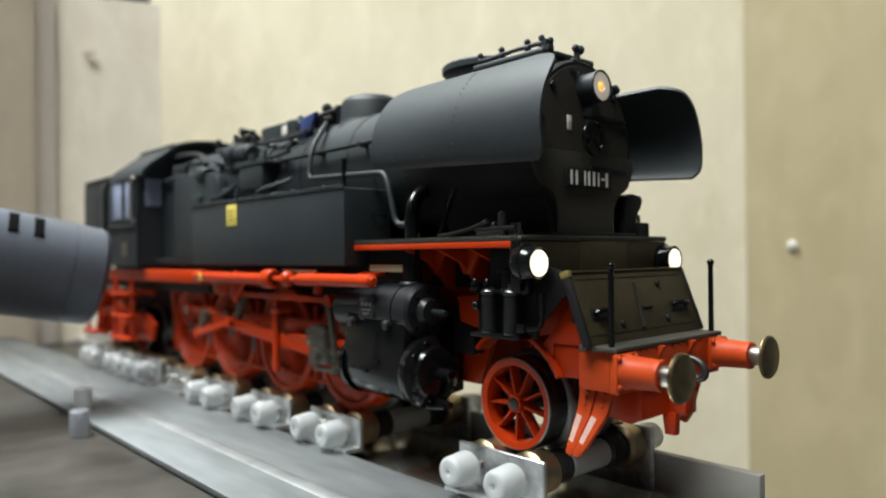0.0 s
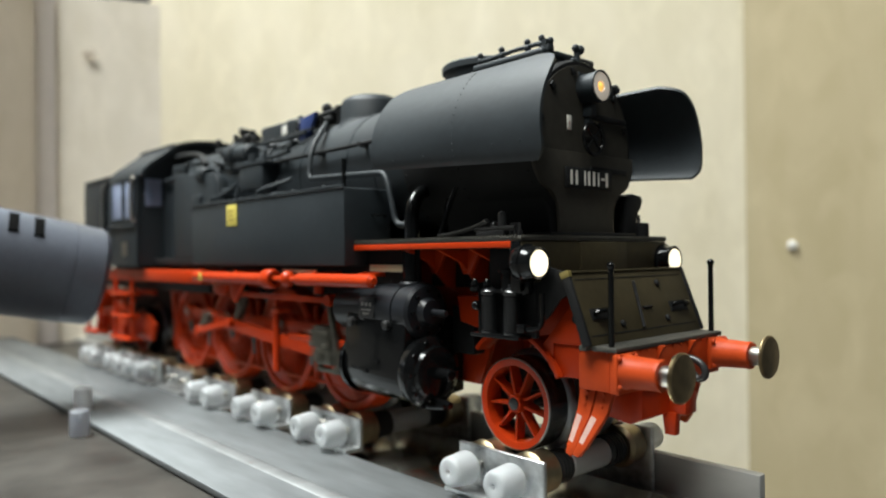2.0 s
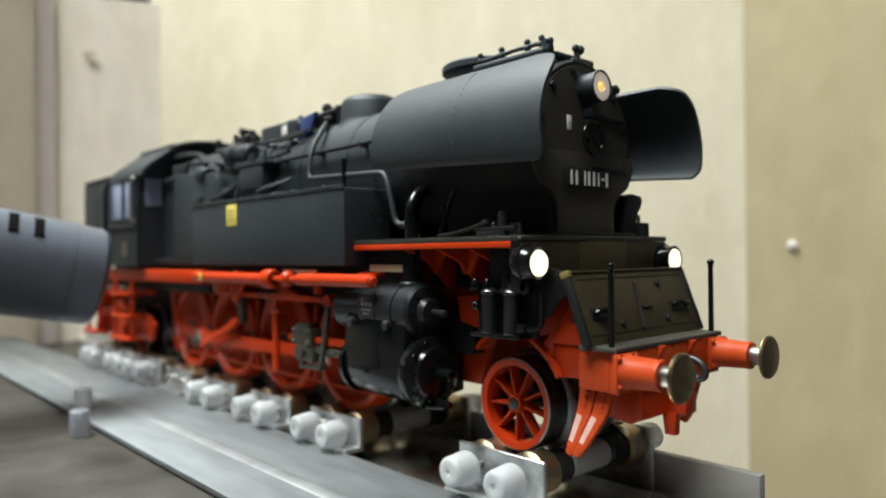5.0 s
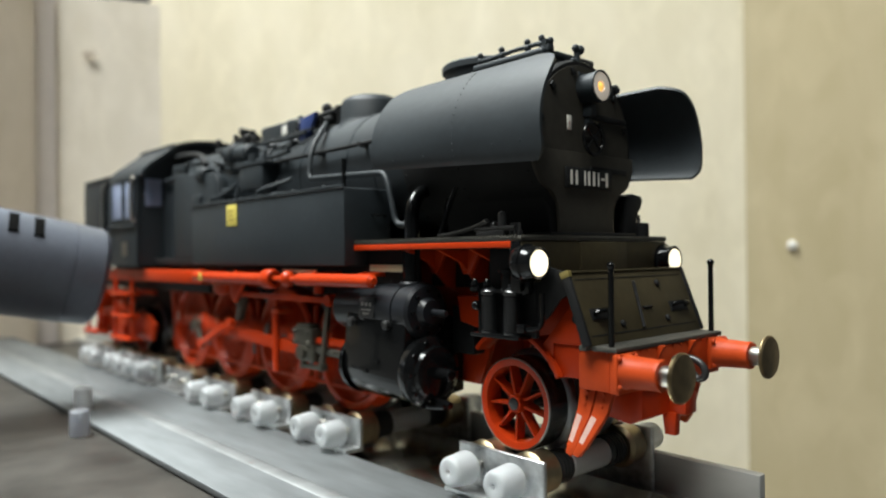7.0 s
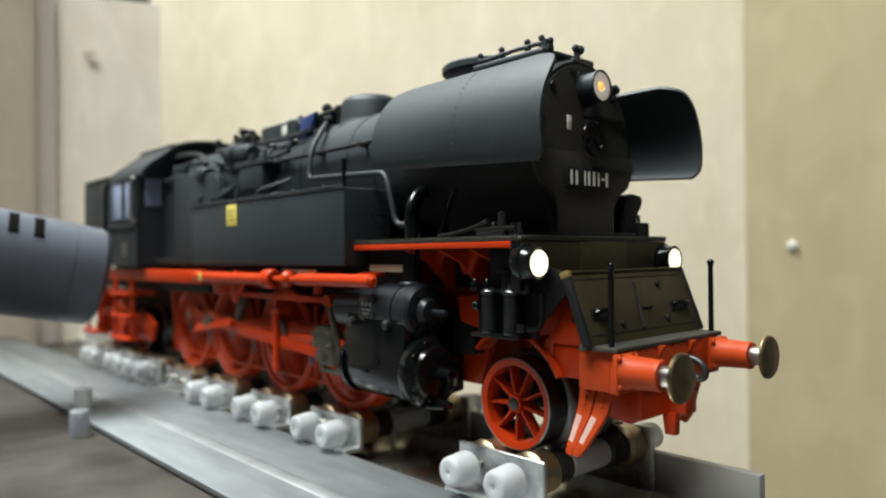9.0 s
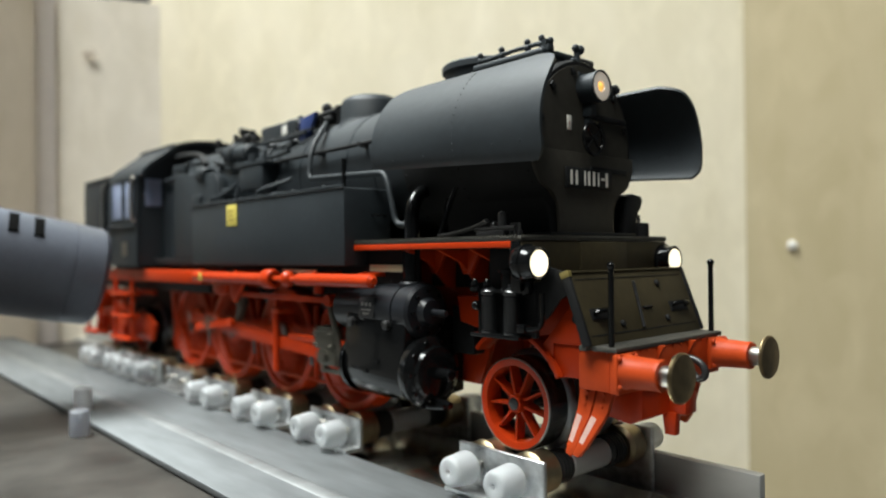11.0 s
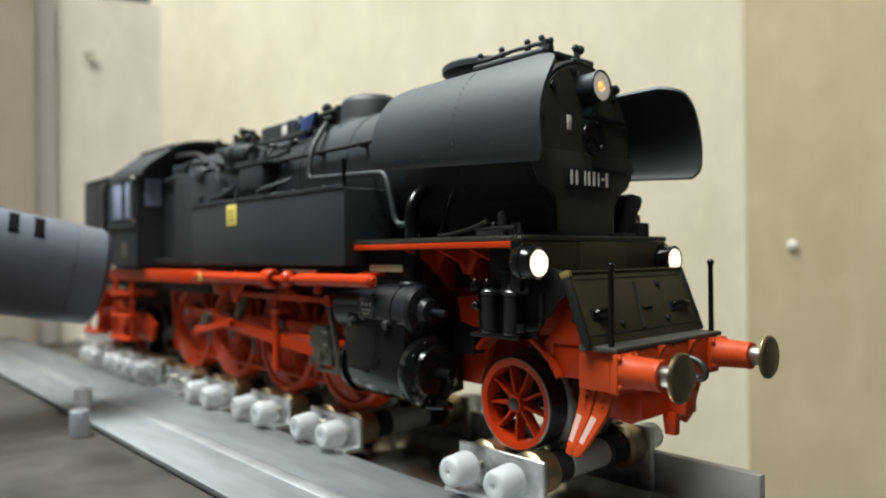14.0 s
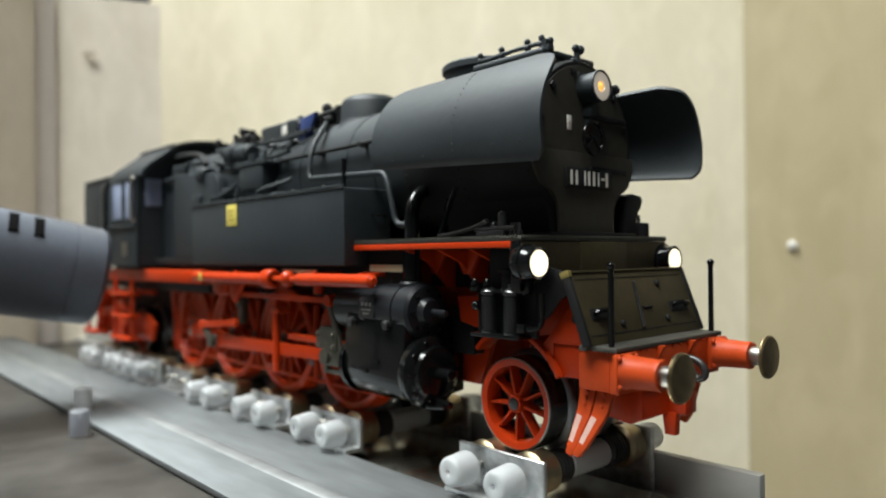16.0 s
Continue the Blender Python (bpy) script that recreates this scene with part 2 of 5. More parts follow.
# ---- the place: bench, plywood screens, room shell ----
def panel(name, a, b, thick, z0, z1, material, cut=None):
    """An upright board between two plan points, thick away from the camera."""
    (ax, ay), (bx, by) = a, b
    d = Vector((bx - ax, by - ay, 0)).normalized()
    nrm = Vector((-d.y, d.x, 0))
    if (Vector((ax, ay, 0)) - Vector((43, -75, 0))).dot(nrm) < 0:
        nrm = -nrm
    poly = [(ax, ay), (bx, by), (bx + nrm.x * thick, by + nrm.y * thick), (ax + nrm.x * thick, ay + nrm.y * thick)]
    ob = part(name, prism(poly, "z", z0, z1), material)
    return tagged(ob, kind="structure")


BENCH = -9.5
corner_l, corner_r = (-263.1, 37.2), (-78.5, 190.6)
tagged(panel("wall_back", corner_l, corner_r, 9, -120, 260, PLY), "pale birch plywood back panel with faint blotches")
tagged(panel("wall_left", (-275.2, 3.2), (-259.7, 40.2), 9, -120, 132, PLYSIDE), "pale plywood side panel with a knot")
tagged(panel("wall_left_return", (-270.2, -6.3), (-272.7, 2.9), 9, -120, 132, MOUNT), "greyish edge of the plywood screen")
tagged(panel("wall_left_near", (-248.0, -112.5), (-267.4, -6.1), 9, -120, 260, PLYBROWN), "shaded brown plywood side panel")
tagged(panel("wall_right", (-78.9, 190.5), (59.1, 278.0), 9, -120, 260, PLYRIGHT), "plywood side panel with upright grain, darkened in colour for shade")
tagged(part("knot", lathe((0, 0, 0), (0, 0, 1), [(0, 0), (0, 2.4), (0.15, 2.0), (0.15, 0)], 20), STAIN), "dark knot in the plywood panel", "knot")
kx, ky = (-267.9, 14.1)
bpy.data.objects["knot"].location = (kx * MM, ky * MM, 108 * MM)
bpy.data.objects["knot"].rotation_euler = (radians(90), 0, radians(50))
bpy.data.objects["knot"].scale = (1.2, 0.8, 1)
tagged(part("ground", box(-2600, 2200, -2600, 2200, -920, -900), PLASTER), kind="structure")
bench = empty("workbench", "dark brown-grey laminate workbench top under the rail", "workbench")
part("worktop", box(-900, 500, -420, 16, BENCH - 22, BENCH, 1.5), SLATE, bench)
part("desk_mat", box(-900, 300, -415, -35.2, BENCH + 0.02, -6.15, 0.3), SLATE, bench, "dark stained mat on the bench")
for x, y in ((-850, -390), (450, -390), (-850, 0), (450, 0)):
    part("leg", box(x - 25, x + 25, y - 25, y + 25, -900, BENCH - 22, 2), DARK, bench)
# Unseen room shell, added; its tones are set for bounce light and reflections.
for nm, a in (("wall_north", (-1600, 1600, 1500, 1560)), ("wall_south", (-1600, 1600, -1560, -1500)), ("wall_west", (-1660, -1600, -1560, 1560)), ("wall_east", (1600, 1660, -1560, 1560))):
    tagged(part(nm, box(*a, -900, 1500), PLASTER), kind="structure")
tagged(part("ceiling", box(-1660, 1660, -1560, 1560, 1500, 1540), CEILING), kind="structure")

# a white push pin in the side panel
pin = empty("push_pin", "small round white push pin in the plywood", "pin")
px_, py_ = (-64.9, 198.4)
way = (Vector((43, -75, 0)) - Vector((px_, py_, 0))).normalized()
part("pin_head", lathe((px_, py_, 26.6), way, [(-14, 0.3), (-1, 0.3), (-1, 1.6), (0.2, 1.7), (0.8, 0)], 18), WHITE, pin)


# ---- rolling road ----
tagged(part("base_strip", box(-105, 3.0, -13.8, 8.9, BENCH, BENCH + 2.4, 0.3), BOARD), "dark grimy metal strip between the aluminium rails", "strip")

near_rail = empty("aluminium_rail", "wide bare aluminium angle rail with dull streaks", "rail")
part("flange", box(-420, 40, -35.6, -13.9, -6.0, -5.0, 0.3), ALU, near_rail)
part("leg", box(-420, 40, -15.5, -13.9, BENCH, -6.0, 0.1), ALU, near_rail)
# Reflected streak on the flange, put into a low ridge of paler metal.
bead = [(-26.2 + 1.3 * math.cos(radians(a)), -5.1 + 0.30 * math.sin(radians(a))) for a in range(0, 181, 20)]
part("bead", prism(bead, "x", -420, 40, 0.0), BEAD, near_rail, "paler ridge along the rail for a reflected streak")
far_rail = empty("aluminium_rail", "upright aluminium angle rail behind the locomotive", "rail")
part("leg", box(-420, 4.1, 13.0, 14.6, BENCH, -3.1, 0.25), DULLALU, far_rail)
part("flange", box(-420, 4.1, 9.0, 13.0, BENCH, BENCH + 1.4, 0.2), DULLALU, far_rail)

ROLL = 2.6
GAP = 3.75


def roller_unit(x, wheel_r, caps=True, hub=None, top=0.75):
    """A pair of brass rollers on cross axles in aluminium brackets, under one axle."""
    u = empty("roller_unit", "aluminium test roller bracket with brass rollers and white caps" if caps else "aluminium test roller bracket with brass rollers", "roller stand", "rollers under the locomotive")
    zc = (hub or wheel_r) - math.sqrt((wheel_r + ROLL) ** 2 - GAP ** 2)
    b = box(-6.9, 7.2, -12.0, -11.3, -4.95, top, 0.26, seg=3)
    box(-6.9, 7.2, -14.6, -11.3, -5.0, -4.4, 0.15, b)
    part("bracket", b, BRACKET, u, at=(x, 0, 0))
    b = box(-6.9, 6.9, 11.3, 12.0, BENCH + 1.38, top, 0.26, seg=3)
    part("bracket", b, BRACKET, u, at=(x, 0, 0))
    for s in (-1, 1):
        c = (x + s * GAP, 0, zc)
        part("axle", rod((0, -13.4, 0), (0, 13.4, 0), 0.6, n=12), STEEL, u, at=c)
        near = lathe((0, -11.0, 0), (0, 1, 0), [(0, 0.6), (0, ROLL - 0.25), (0.2, ROLL), (0.45, ROLL + 0.25), (0.8, ROLL + 0.25), (0.95, ROLL), (3.4, ROLL), (3.6, ROLL - 0.25), (3.6, 0.6)], 28)
        r1 = part("roller", near, BRASS, u, "brass roller", at=c)
        alike(r1, y=18.4)
        rib = [(0, 0.6), (0, 1.9)]
        for k in range(5):
            rib += [(0.3 + k * 0.62, 2.1), (0.55 + k * 0.62, 2.1), (0.62 + k * 0.62, 1.6), (0.88 + k * 0.62, 1.6)]
        rib += [(3.5, 1.5), (3.5, 0.6)]
        r2 = part("sleeve", lathe((0, -7.4, 0), (0, 1, 0), rib, 20), RUBBER, u, "black ribbed sleeve", at=c)
        alike(r2, y=11.3)
        part("spacer", rod((0, -3.9, 0), (0, 3.9, 0), 1.85, n=24, bev=0.2), FROST, u, "frosted grey plastic spacer tube", at=c)
        if caps:
            cap = lathe((0, -16.8, 0), (0, 1, 0), [(1.6, 0), (1.6, 0.22), (0.08, 0.28), (0, 0.4), (0, 1.35), (0.08, 1.6), (0.28, 1.78), (0.6, 1.86), (2.9, 2.08), (3.3, 2.06), (3.6, 1.92), (3.75, 1.65), (3.75, 0)], 32)
            r3 = part("cap", cap, SILICONE, u, "translucent white silicone cap", at=c)
            far = alike(r3, y=0)
            far.rotation_euler = (0, 0, math.pi)
    return u


LEAD_X, LEAD_R, DRIVE_R, DRIVE_Z = -17.1, 5.84, 9.7, 9.2
DRIVERS = [-52.8, -73.5, -94.44, -114.8]
BOGIE = [-145.8, -165.5]
roller_unit(LEAD_X + 0.4, LEAD_R)
for i, x in enumerate(DRIVERS):
    roller_unit(x + 0.3, DRIVE_R, i < 3, DRIVE_Z, -0.2)
for x in BOGIE + [-131.6]:
    roller_unit(x, LEAD_R)
spare = empty("silicone_cap", "loose white silicone cap standing on the aluminium rail", "cap")
cap_prof = [(0, 0), (0, 1.5), (0.2, 1.6), (4.2, 1.6), (4.5, 1.35), (4.5, 0.6), (3.2, 0.5), (3.2, 0)]
part("sleeve", lathe((-107.0, -33.6, -5.0), (0, 0, 1), cap_prof, 24), SILICONE, spare)
# Second, clearer cap shape below the one on the rail.
spare = empty("silicone_cap", "clear silicone cap shape standing on the mat by the rail", "cap")
part("sleeve", lathe((-91.2, -38.6, -6.15), (0, 0, 1), cap_prof, 24), CLEAR, spare)

# ---- the dark blue cylindrical housing that reaches in over the rail ----
torch = empty("torch", "blue-grey anodised metal cylindrical torch with two slots", "torch")
t_end, t_way = Vector((-114.0, -28.6, 20.6)), Vector((-0.085, -0.974, 0.207)).normalized()
prof = [(0.4, 0), (-0.2, 7.2), (0.0, 9.0), (1.0, 9.9), (6.3, 10.1), (6.35, 9.95), (6.6, 9.95), (6.65, 10.1), (70, 10.3), (70, 0)]
part("barrel", lathe(t_end, t_way, prof, 64), BLUE, torch)
side_v = t_way.cross(Vector((0, 0, 1))).normalized()
if side_v.x < 0:
    side_v = -side_v
up_v = side_v.cross(t_way)
if up_v.z < 0:
    up_v = -up_v
for d in (13.3, 17.6):
    a = radians(48)
    out = side_v * math.cos(a) + up_v * math.sin(a)
    tan = out.cross(t_way)
    mm = Matrix((t_way, out, tan)).transposed().to_4x4()
    mm.translation = t_end + t_way * d + out * 10.1
    # Raised box, not a cut: the slot's inner dark is put into its colour.
    part("slot", box(-0.85, 0.85, -0.8, 0.06, -2.6, 2.6, 0.02, turn=mm), VOID, torch, "dark vent slot")
foot = t_end + t_way * 62
MAT = -6.15
part("stand", rod((foot.x, foot.y, MAT + 1.2), (foot.x, foot.y, foot.z - 9.8), 3.0, n=20, bev=0.4), DARK, torch)
part("base_plate", rod((foot.x, foot.y, MAT), (foot.x, foot.y, MAT + 1.2), 16, n=40, bev=0.4), DARK, torch)

# ---- the locomotive ----
loco = empty("model_locomotive", "black and red model steam tank locomotive on test rollers", "locomotive")
CZ = 38.8


def boiler():
    b = lathe((-118, 0, CZ), (1, 0, 0), [(0, 0), (0, 9.9), (82, 9.9), (82, 0)], 56)
    o = part("boiler", b, BLACK, loco)
    for x in (-112, -99, -87, -75, -66, -52, -45):
        part("boiler_band", lathe((x, 0, CZ), (1, 0, 0), [(0, 9.85), (0, 10.02), (0.9, 10.02), (0.9, 9.85)], 56), BLACK, o)
    b = lathe((-36.6, 0, CZ), (1, 0, 0), [(0, 0), (0, 10.4), (0.3, 10.6), (24.0, 10.6), (24.4, 10.3), (24.4, 0)], 64)
    s = part("smokebox", b, SOOT, loco)
    riv = bmesh.new()
    for x in (-35.8, -25, -13.3):
        for k in range(46):
            a = 2 * math.pi * k / 46
            ball((x, 10.6 * math.cos(a), CZ + 10.6 * math.sin(a)), 0.16, riv, 6)
    part("rivets", riv, SOOT, s)
    d = part("smokebox_door", lathe((-12.3, 0, CZ), (1, 0, 0), [(0, 9.9), (0.18, 9.8), (0.26, 8.8), (0.34, 7.2), (0.42, 4.4), (0.48, 2.0), (0.5, 0)], 56), FRONT, loco)
    half = [(10.45, 37.4), (10.45, 35.9), (10.0, 34.6), (9.1, 33.3), (8.1, 32.7), (7.0, 32.2), (6.3, 31.4), (5.9, 30.4), (5.7, 28.6), (5.65, 26.72)]
    sk = part("front_skirt", prism([(-y, z) for y, z in half] + [(y, z) for y, z in reversed(half)], "x", -12.3, -11.72, 0.12), FRONT, loco, "dull brownish black skirt plate below the smokebox door")
    for a in (18, -18):
        z = CZ + a / 18 * 3.4
        part("hinge_strap", box(-11.9, -11.45, 0.5, 8.6, z - 0.35, z + 0.35, 0.1), SOOT, d)
    for k in range(12):
        a = 2 * math.pi * (k + 0.5) / 12
        part("door_clamp", box(-12.1, -11.75, -0.4, 0.4, 8.6, 9.6, 0.12, turn=Matrix.Translation((0, 0, CZ)) @ Matrix.Rotation(a, 4, "X")), SOOT, d)
    w = ring((-10.7, 0.0, CZ + 0.4), (1, 0, 0), 2.05, 0.22, 28, 8)
    for k in range(4):
        a = math.pi / 4 + k * math.pi / 2
        rod((-10.7, 0.0, CZ + 0.4), (-10.7, 2 * math.cos(a), CZ + 0.4 + 2 * math.sin(a)), 0.15, bm=w, n=8)
    rod((-11.95, 0.0, CZ + 0.4), (-10.3, 0.0, CZ + 0.4), 0.4, bm=w, n=12)
    part("handwheel", w, GLOSS, d, "black spoked handwheel")
    n = part("number_plate", box(-11.6, -11.2, -4.9, 4.75, 32.8, 35.4, 0.1), SOOT, loco, "black plate with pale characters")
    y = -4.2
    for wd in (0.8, 0.8, None, 0.5, 0.8, 0.8, 0.5, -1, 0.9):
        if wd is None:
            y += 0.75
            continue
        if wd < 0:
            part("character_bar", box(-11.22, -11.14, y, y + 0.7, 34.0, 34.3), WHITE, n)
            y += 0.95
            continue
        part("character_bar", box(-11.22, -11.14, y, y + wd * 0.52, 33.2, 35.0), WHITE, n)
        y += wd + 0.25
    st = part("sticker", box(-12.05, -11.75, -3.9, -3.1, 40.1, 41.9, 0.04), WHITE, loco, "small white sticker with a red mark")
    part("mark", box(-11.76, -11.72, -3.6, -3.42, 40.7, 41.1), PALEPINK, st)


boiler()


def deflector(s):
    """A curved smoke deflector, its upper edge bent in, with rounded corners."""
    prof = [(16.4, 34.6), (16.9, 35.4), (17.15, 36.6), (17.35, 38.2), (17.25, 40.0), (16.8, 41.8), (15.95, 43.6), (14.9, 45.1), (13.8, 46.3), (13.1, 46.9), (12.4, 47.35)]
    for _ in range(2):
        fine = [prof[0]]
        for a, b in zip(prof, prof[1:]):
            fine += [((a[0] + b[0]) / 2, (a[1] + b[1]) / 2), b]
        prof = [fine[0]] + [tuple((fine[k - 1][m] + 2 * fine[k][m] + fine[k + 1][m]) / 4 for m in (0, 1)) for k in range(1, len(fine) - 1)] + [fine[-1]]
    cols = 24
    outer, inner = [], []
    bm = bmesh.new()
    n = len(prof)
    for i, (y, z) in enumerate(prof):
        a, b = prof[max(i - 1, 0)], prof[min(i + 1, n - 1)]
        t = Vector((b[0] - a[0], b[1] - a[1])).normalized()
        nv = Vector((t.y, -t.x))
        low, high = max(0.0, 1 - i / 8.0), max(0.0, 1 - (n - 1 - i) / 17.0)
        xf = -5.0 - 1.2 * low ** 2 - 3.6 * high ** 3 - 0.0075 * i
        xb = -34.6 + 2.4 * low ** 2 + 2.6 * high ** 3
        for lst, off in ((outer, 0.0), (inner, -0.45)):
            lst.append([bm.verts.new((xb + (xf - xb) * c / cols, s * (y + nv.x * off), z + nv.y * off + max(0.0, 1 - i / 12.0) * 1.4 * (1 - c / cols))) for c in range(cols + 1)])
    for g in (outer, inner):
        for i in range(n - 1):
            for c in range(cols):
                bm.faces.new((g[i][c], g[i][c + 1], g[i + 1][c + 1], g[i + 1][c]))
    for i in range(n - 1):
        for c in (0, cols):
            bm.faces.new((outer[i][c], outer[i + 1][c], inner[i + 1][c], inner[i][c]))
    for c in range(cols):
        for i in (0, n - 1):
            bm.faces.new((outer[i][c], outer[i][c + 1], inner[i][c + 1], inner[i][c]))
    d = part("smoke_deflector", bm, BLACK, loco, "curved black smoke deflector plate", sharp=50)
    riv = bmesh.new()
    for x in (-18.6,):
        for i in range(5, n - 2, 2):
            y, z = prof[i]
            ball((x, s * (y + 0.02), z), 0.10, riv, 6)
    for x in (-30, -24, -12, -8):
        ball((x, s * 17.2, 36.9), 0.13, riv, 6)
    part("rivets", riv, BLACK, d)
    for x in (-30,):
        part("stay", rod((x, s * 10.0, 41.5), (x, s * 16.9, 39.0), 0.35, n=8), BLACK, d)
    return d


deflector(-1)
deflector(1)


def smokebox_top():
    ch = lathe((-30.6, 0, 47.5), (0, 0, 1), [(0, 6.2), (1.6, 5.7), (2.6, 5.6), (3.6, 5.8), (3.9, 6.2), (4.7, 6.2), (5.0, 5.8), (4.9, 4.6), (2.5, 4.3), (2.5, 0)], 44, squash=(1.0, 0.85))
    part("chimney", ch, BLACK, loco, "short oval black chimney")
    part("preheater_cover", box(-26.3, -14.6, -5.1, 5.1, 47.0, 50.2, 0.5, seg=3), BLACK, loco)
    part("cover_lip", box(-26.9, -14.3, -5.55, 5.55, 49.7, 50.75, 0.42, seg=3), BLACK, loco)
    h = part("handrail", tube([(-27.0, -4.1, 51.4), (-20, -4.1, 51.75), (-14.4, -3.9, 51.7)], 0.32, 8), BLACK, loco)
    for x in (-26.6, -22.6, -18.0, -15.6):
        kb = rod((x, -4.1, 49.6), (x, -4.1, 52.3), 0.3, n=8)
        ball((x, -4.1, 52.3), 0.42, kb, 8)
        ball((x, -4.1, 51.5), 0.5, kb, 8)
        part("handrail_knob", kb, BLACK, h)
    cl = box(-15.3, -13.9, -4.8, -3.6, 50.2, 51.2, 0.25)
    rod((-14.6, -4.9, 51.5), (-14.6, -3.5, 51.6), 0.42, bm=cl, n=10)
    ball((-14.5, -3.7, 51.8), 0.45, cl, 8)
    part("valve_cluster", cl, BLACK, loco)
    st = rod((-12.6, -1.9, 49.2), (-12.6, 0.1, 49.0), 0.36, n=10, bev=0.1)
    rod((-12.6, -0.7, 46.6), (-12.6, -0.7, 50.4), 0.42, bm=st, n=10)
    ball((-12.6, -0.1, 50.8), 0.62, st, 10)
    ball((-12.6, -1.0, 50.9), 0.5, st, 10)
    rod((-12.6, -0.6, 48.0), (-12.4, 0.9, 47.4), 0.35, bm=st, n=8)
    box(-13.0, -11.9, -1.3, -0.1, 46.6, 47.8, 0.2, st)
    part("lamp_step", st, BLACK, loco)
    ct = rod((-12.2, 5.6, 46.6), (-12.2, 7.4, 47.0), 0.4, n=10, bev=0.1)
    ball((-12.2, 7.3, 46.6), 0.55, ct, 10)
    box(-13.0, -11.8, 5.0, 6.2, 45.2, 46.8, 0.2, ct)
    part("side_cock", ct, BLACK, loco)
    body = lathe((-13.4, 0, 45.6), (1, 0, 0), [(0, 0), (0, 1.2), (0.3, 1.75), (0.7, 1.9), (3.6, 1.95), (3.7, 2.05), (4.1, 2.05), (4.15, 1.85), (3.7, 1.75), (3.0, 0.9), (2.9, 0)], 32)
    lamp = part("top_headlight", body, BLACK, loco)
    part("reflector", lathe((-9.45, 0, 45.6), (1, 0, 0), [(0, 1.85), (0.12, 1.6), (0.05, 0.75), (-0.3, 0.6), (-0.3, 0)], 28), LENS, lamp, "white lamp reflector")
    part("bulb", ball((-9.75, -0.1, 45.6), 0.6), BULB, lamp, "dim orange bulb")
    br = box(-12.2, -10.6, -0.6, 0.6, 42.0, 43.6, 0.15)
    box(-12.4, -11.2, -0.35, 0.35, 41.0, 42.2, 0.1, br)
    part("bracket", br, BLACK, lamp)


smokebox_top()


def boiler_fittings():
    part("steam_dome", lathe((-57.6, 0, 46.2), (0, 0, 1), [(0, 6.6), (1.0, 5.7), (2.0, 5.4), (4.6, 5.3), (5.4, 4.9), (5.9, 4.1), (6.1, 2.6), (6.2, 0)], 44), BLACK, loco)
    sb = part("sand_dome", box(-88.5, -74.5, -5.0, 5.5, 45.5, 50.6, 1.2, seg=4), BLACK, loco)
    part("lid", lathe((-79, -1.5, 50.4), (0, 0, 1), [(0, 2.6), (0.5, 2.6), (0.8, 2.2), (0.8, 0)], 24), BLACK, sb)
    part("rear_sand_box", box(-85.6, -69.6, -6.5, 5.0, 43.0, 50.0, 0.5, seg=3), BLACK, loco)
    part("side_plate", prism([(-69.6, 44.8), (-66.6, 46.2), (-64.2, 50.0), (-69.4, 49.4)], "y", -7.3, -6.42, 0.15), BLUEGLOSS, loco, "dark blue glossy plate beside the dome")
    v = rod((-64.6, -4.6, 48), (-64.6, -4.6, 50.7), 0.8, n=14)
    ball((-64.6, -4.6, 50.9), 0.95, v, 12)
    rod((-66.5, -5.2, 49.4), (-61.5, -4.5, 50.0), 0.75, bm=v, n=12)
    rod((-63.0, -6.5, 48.0), (-63.0, -3.0, 49.2), 0.9, bm=v, n=12)
    rod((-61.6, -4.2, 47.4), (-61.6, -4.2, 51.0), 0.55, bm=v, n=10)
    box(-66, -64.8, -6.5, -4.2, 47.4, 49.0, 0.2, v)
    part("safety_valve", v, SOOT, loco)
    w = rod((-95.5, -3, 47.5), (-95.5, -3, 51.3), 0.7, n=12)
    rod((-98, -3.4, 49), (-93, -3.2, 49.4), 0.8, bm=w, n=12)
    rod((-101.5, -2.4, 47.5), (-101.5, -2.4, 52.0), 0.5, bm=w, n=10)
    ball((-101.5, -2.4, 52.0), 0.8, w, 10)
    box(-99.5, -96.5, -4.6, -2, 47.5, 50.0, 0.3, w)
    part("whistle", w, SOOT, loco)
    g = rod((-94, -9.0, 45.2), (-84, -9.0, 44.6), 2.0, n=24, bev=0.5)
    rod((-91, -9.0, 45.0), (-89, -9.0, 44.9), 2.5, bm=g, n=24, bev=0.3)
    box(-92, -86, -10.0, -7.0, 41.5, 43.5, 0.3, g)
    part("turbo_generator", g, BLACK, loco)
    p = box(-82.5, -73.5, -12.8, -8.0, 37.0, 41.6, 0.4)
    rod((-80.5, -10.6, 41.5), (-80.5, -10.6, 44.0), 1.0, bm=p, n=14)
    rod((-76.0, -10.6, 41.5), (-76.0, -10.6, 43.4), 0.8, bm=p, n=14)
    box(-84.5, -72.0, -13.0, -7.5, 41.4, 41.9, 0.1, p)
    part("feed_valve_box", p, BLACK, loco)
    q = rod((-99.5, -12.4, 41.6), (-95.5, -12.8, 41.2), 1.7, n=22, bev=0.4)
    rod((-94.0, -12.6, 37.0), (-94.0, -12.6, 41.0), 0.9, bm=q, n=14)
    rod((-98, -12.6, 38), (-86, -12.4, 37.4), 0.5, bm=q, n=8)
    part("injector", q, BLACK, loco)
    part("sand_pipe", tube([(-78, -5.6, 47), (-78, -9.6, 43.5), (-77, -11.0, 37), (-76, -11.5, 33)], 0.4, 8), BLACK, loco)
    part("sand_pipe", tube([(-86, -5.6, 47), (-86.5, -9.6, 43.5), (-87, -11.0, 37), (-87, -11.5, 33)], 0.4, 8), BLACK, loco)
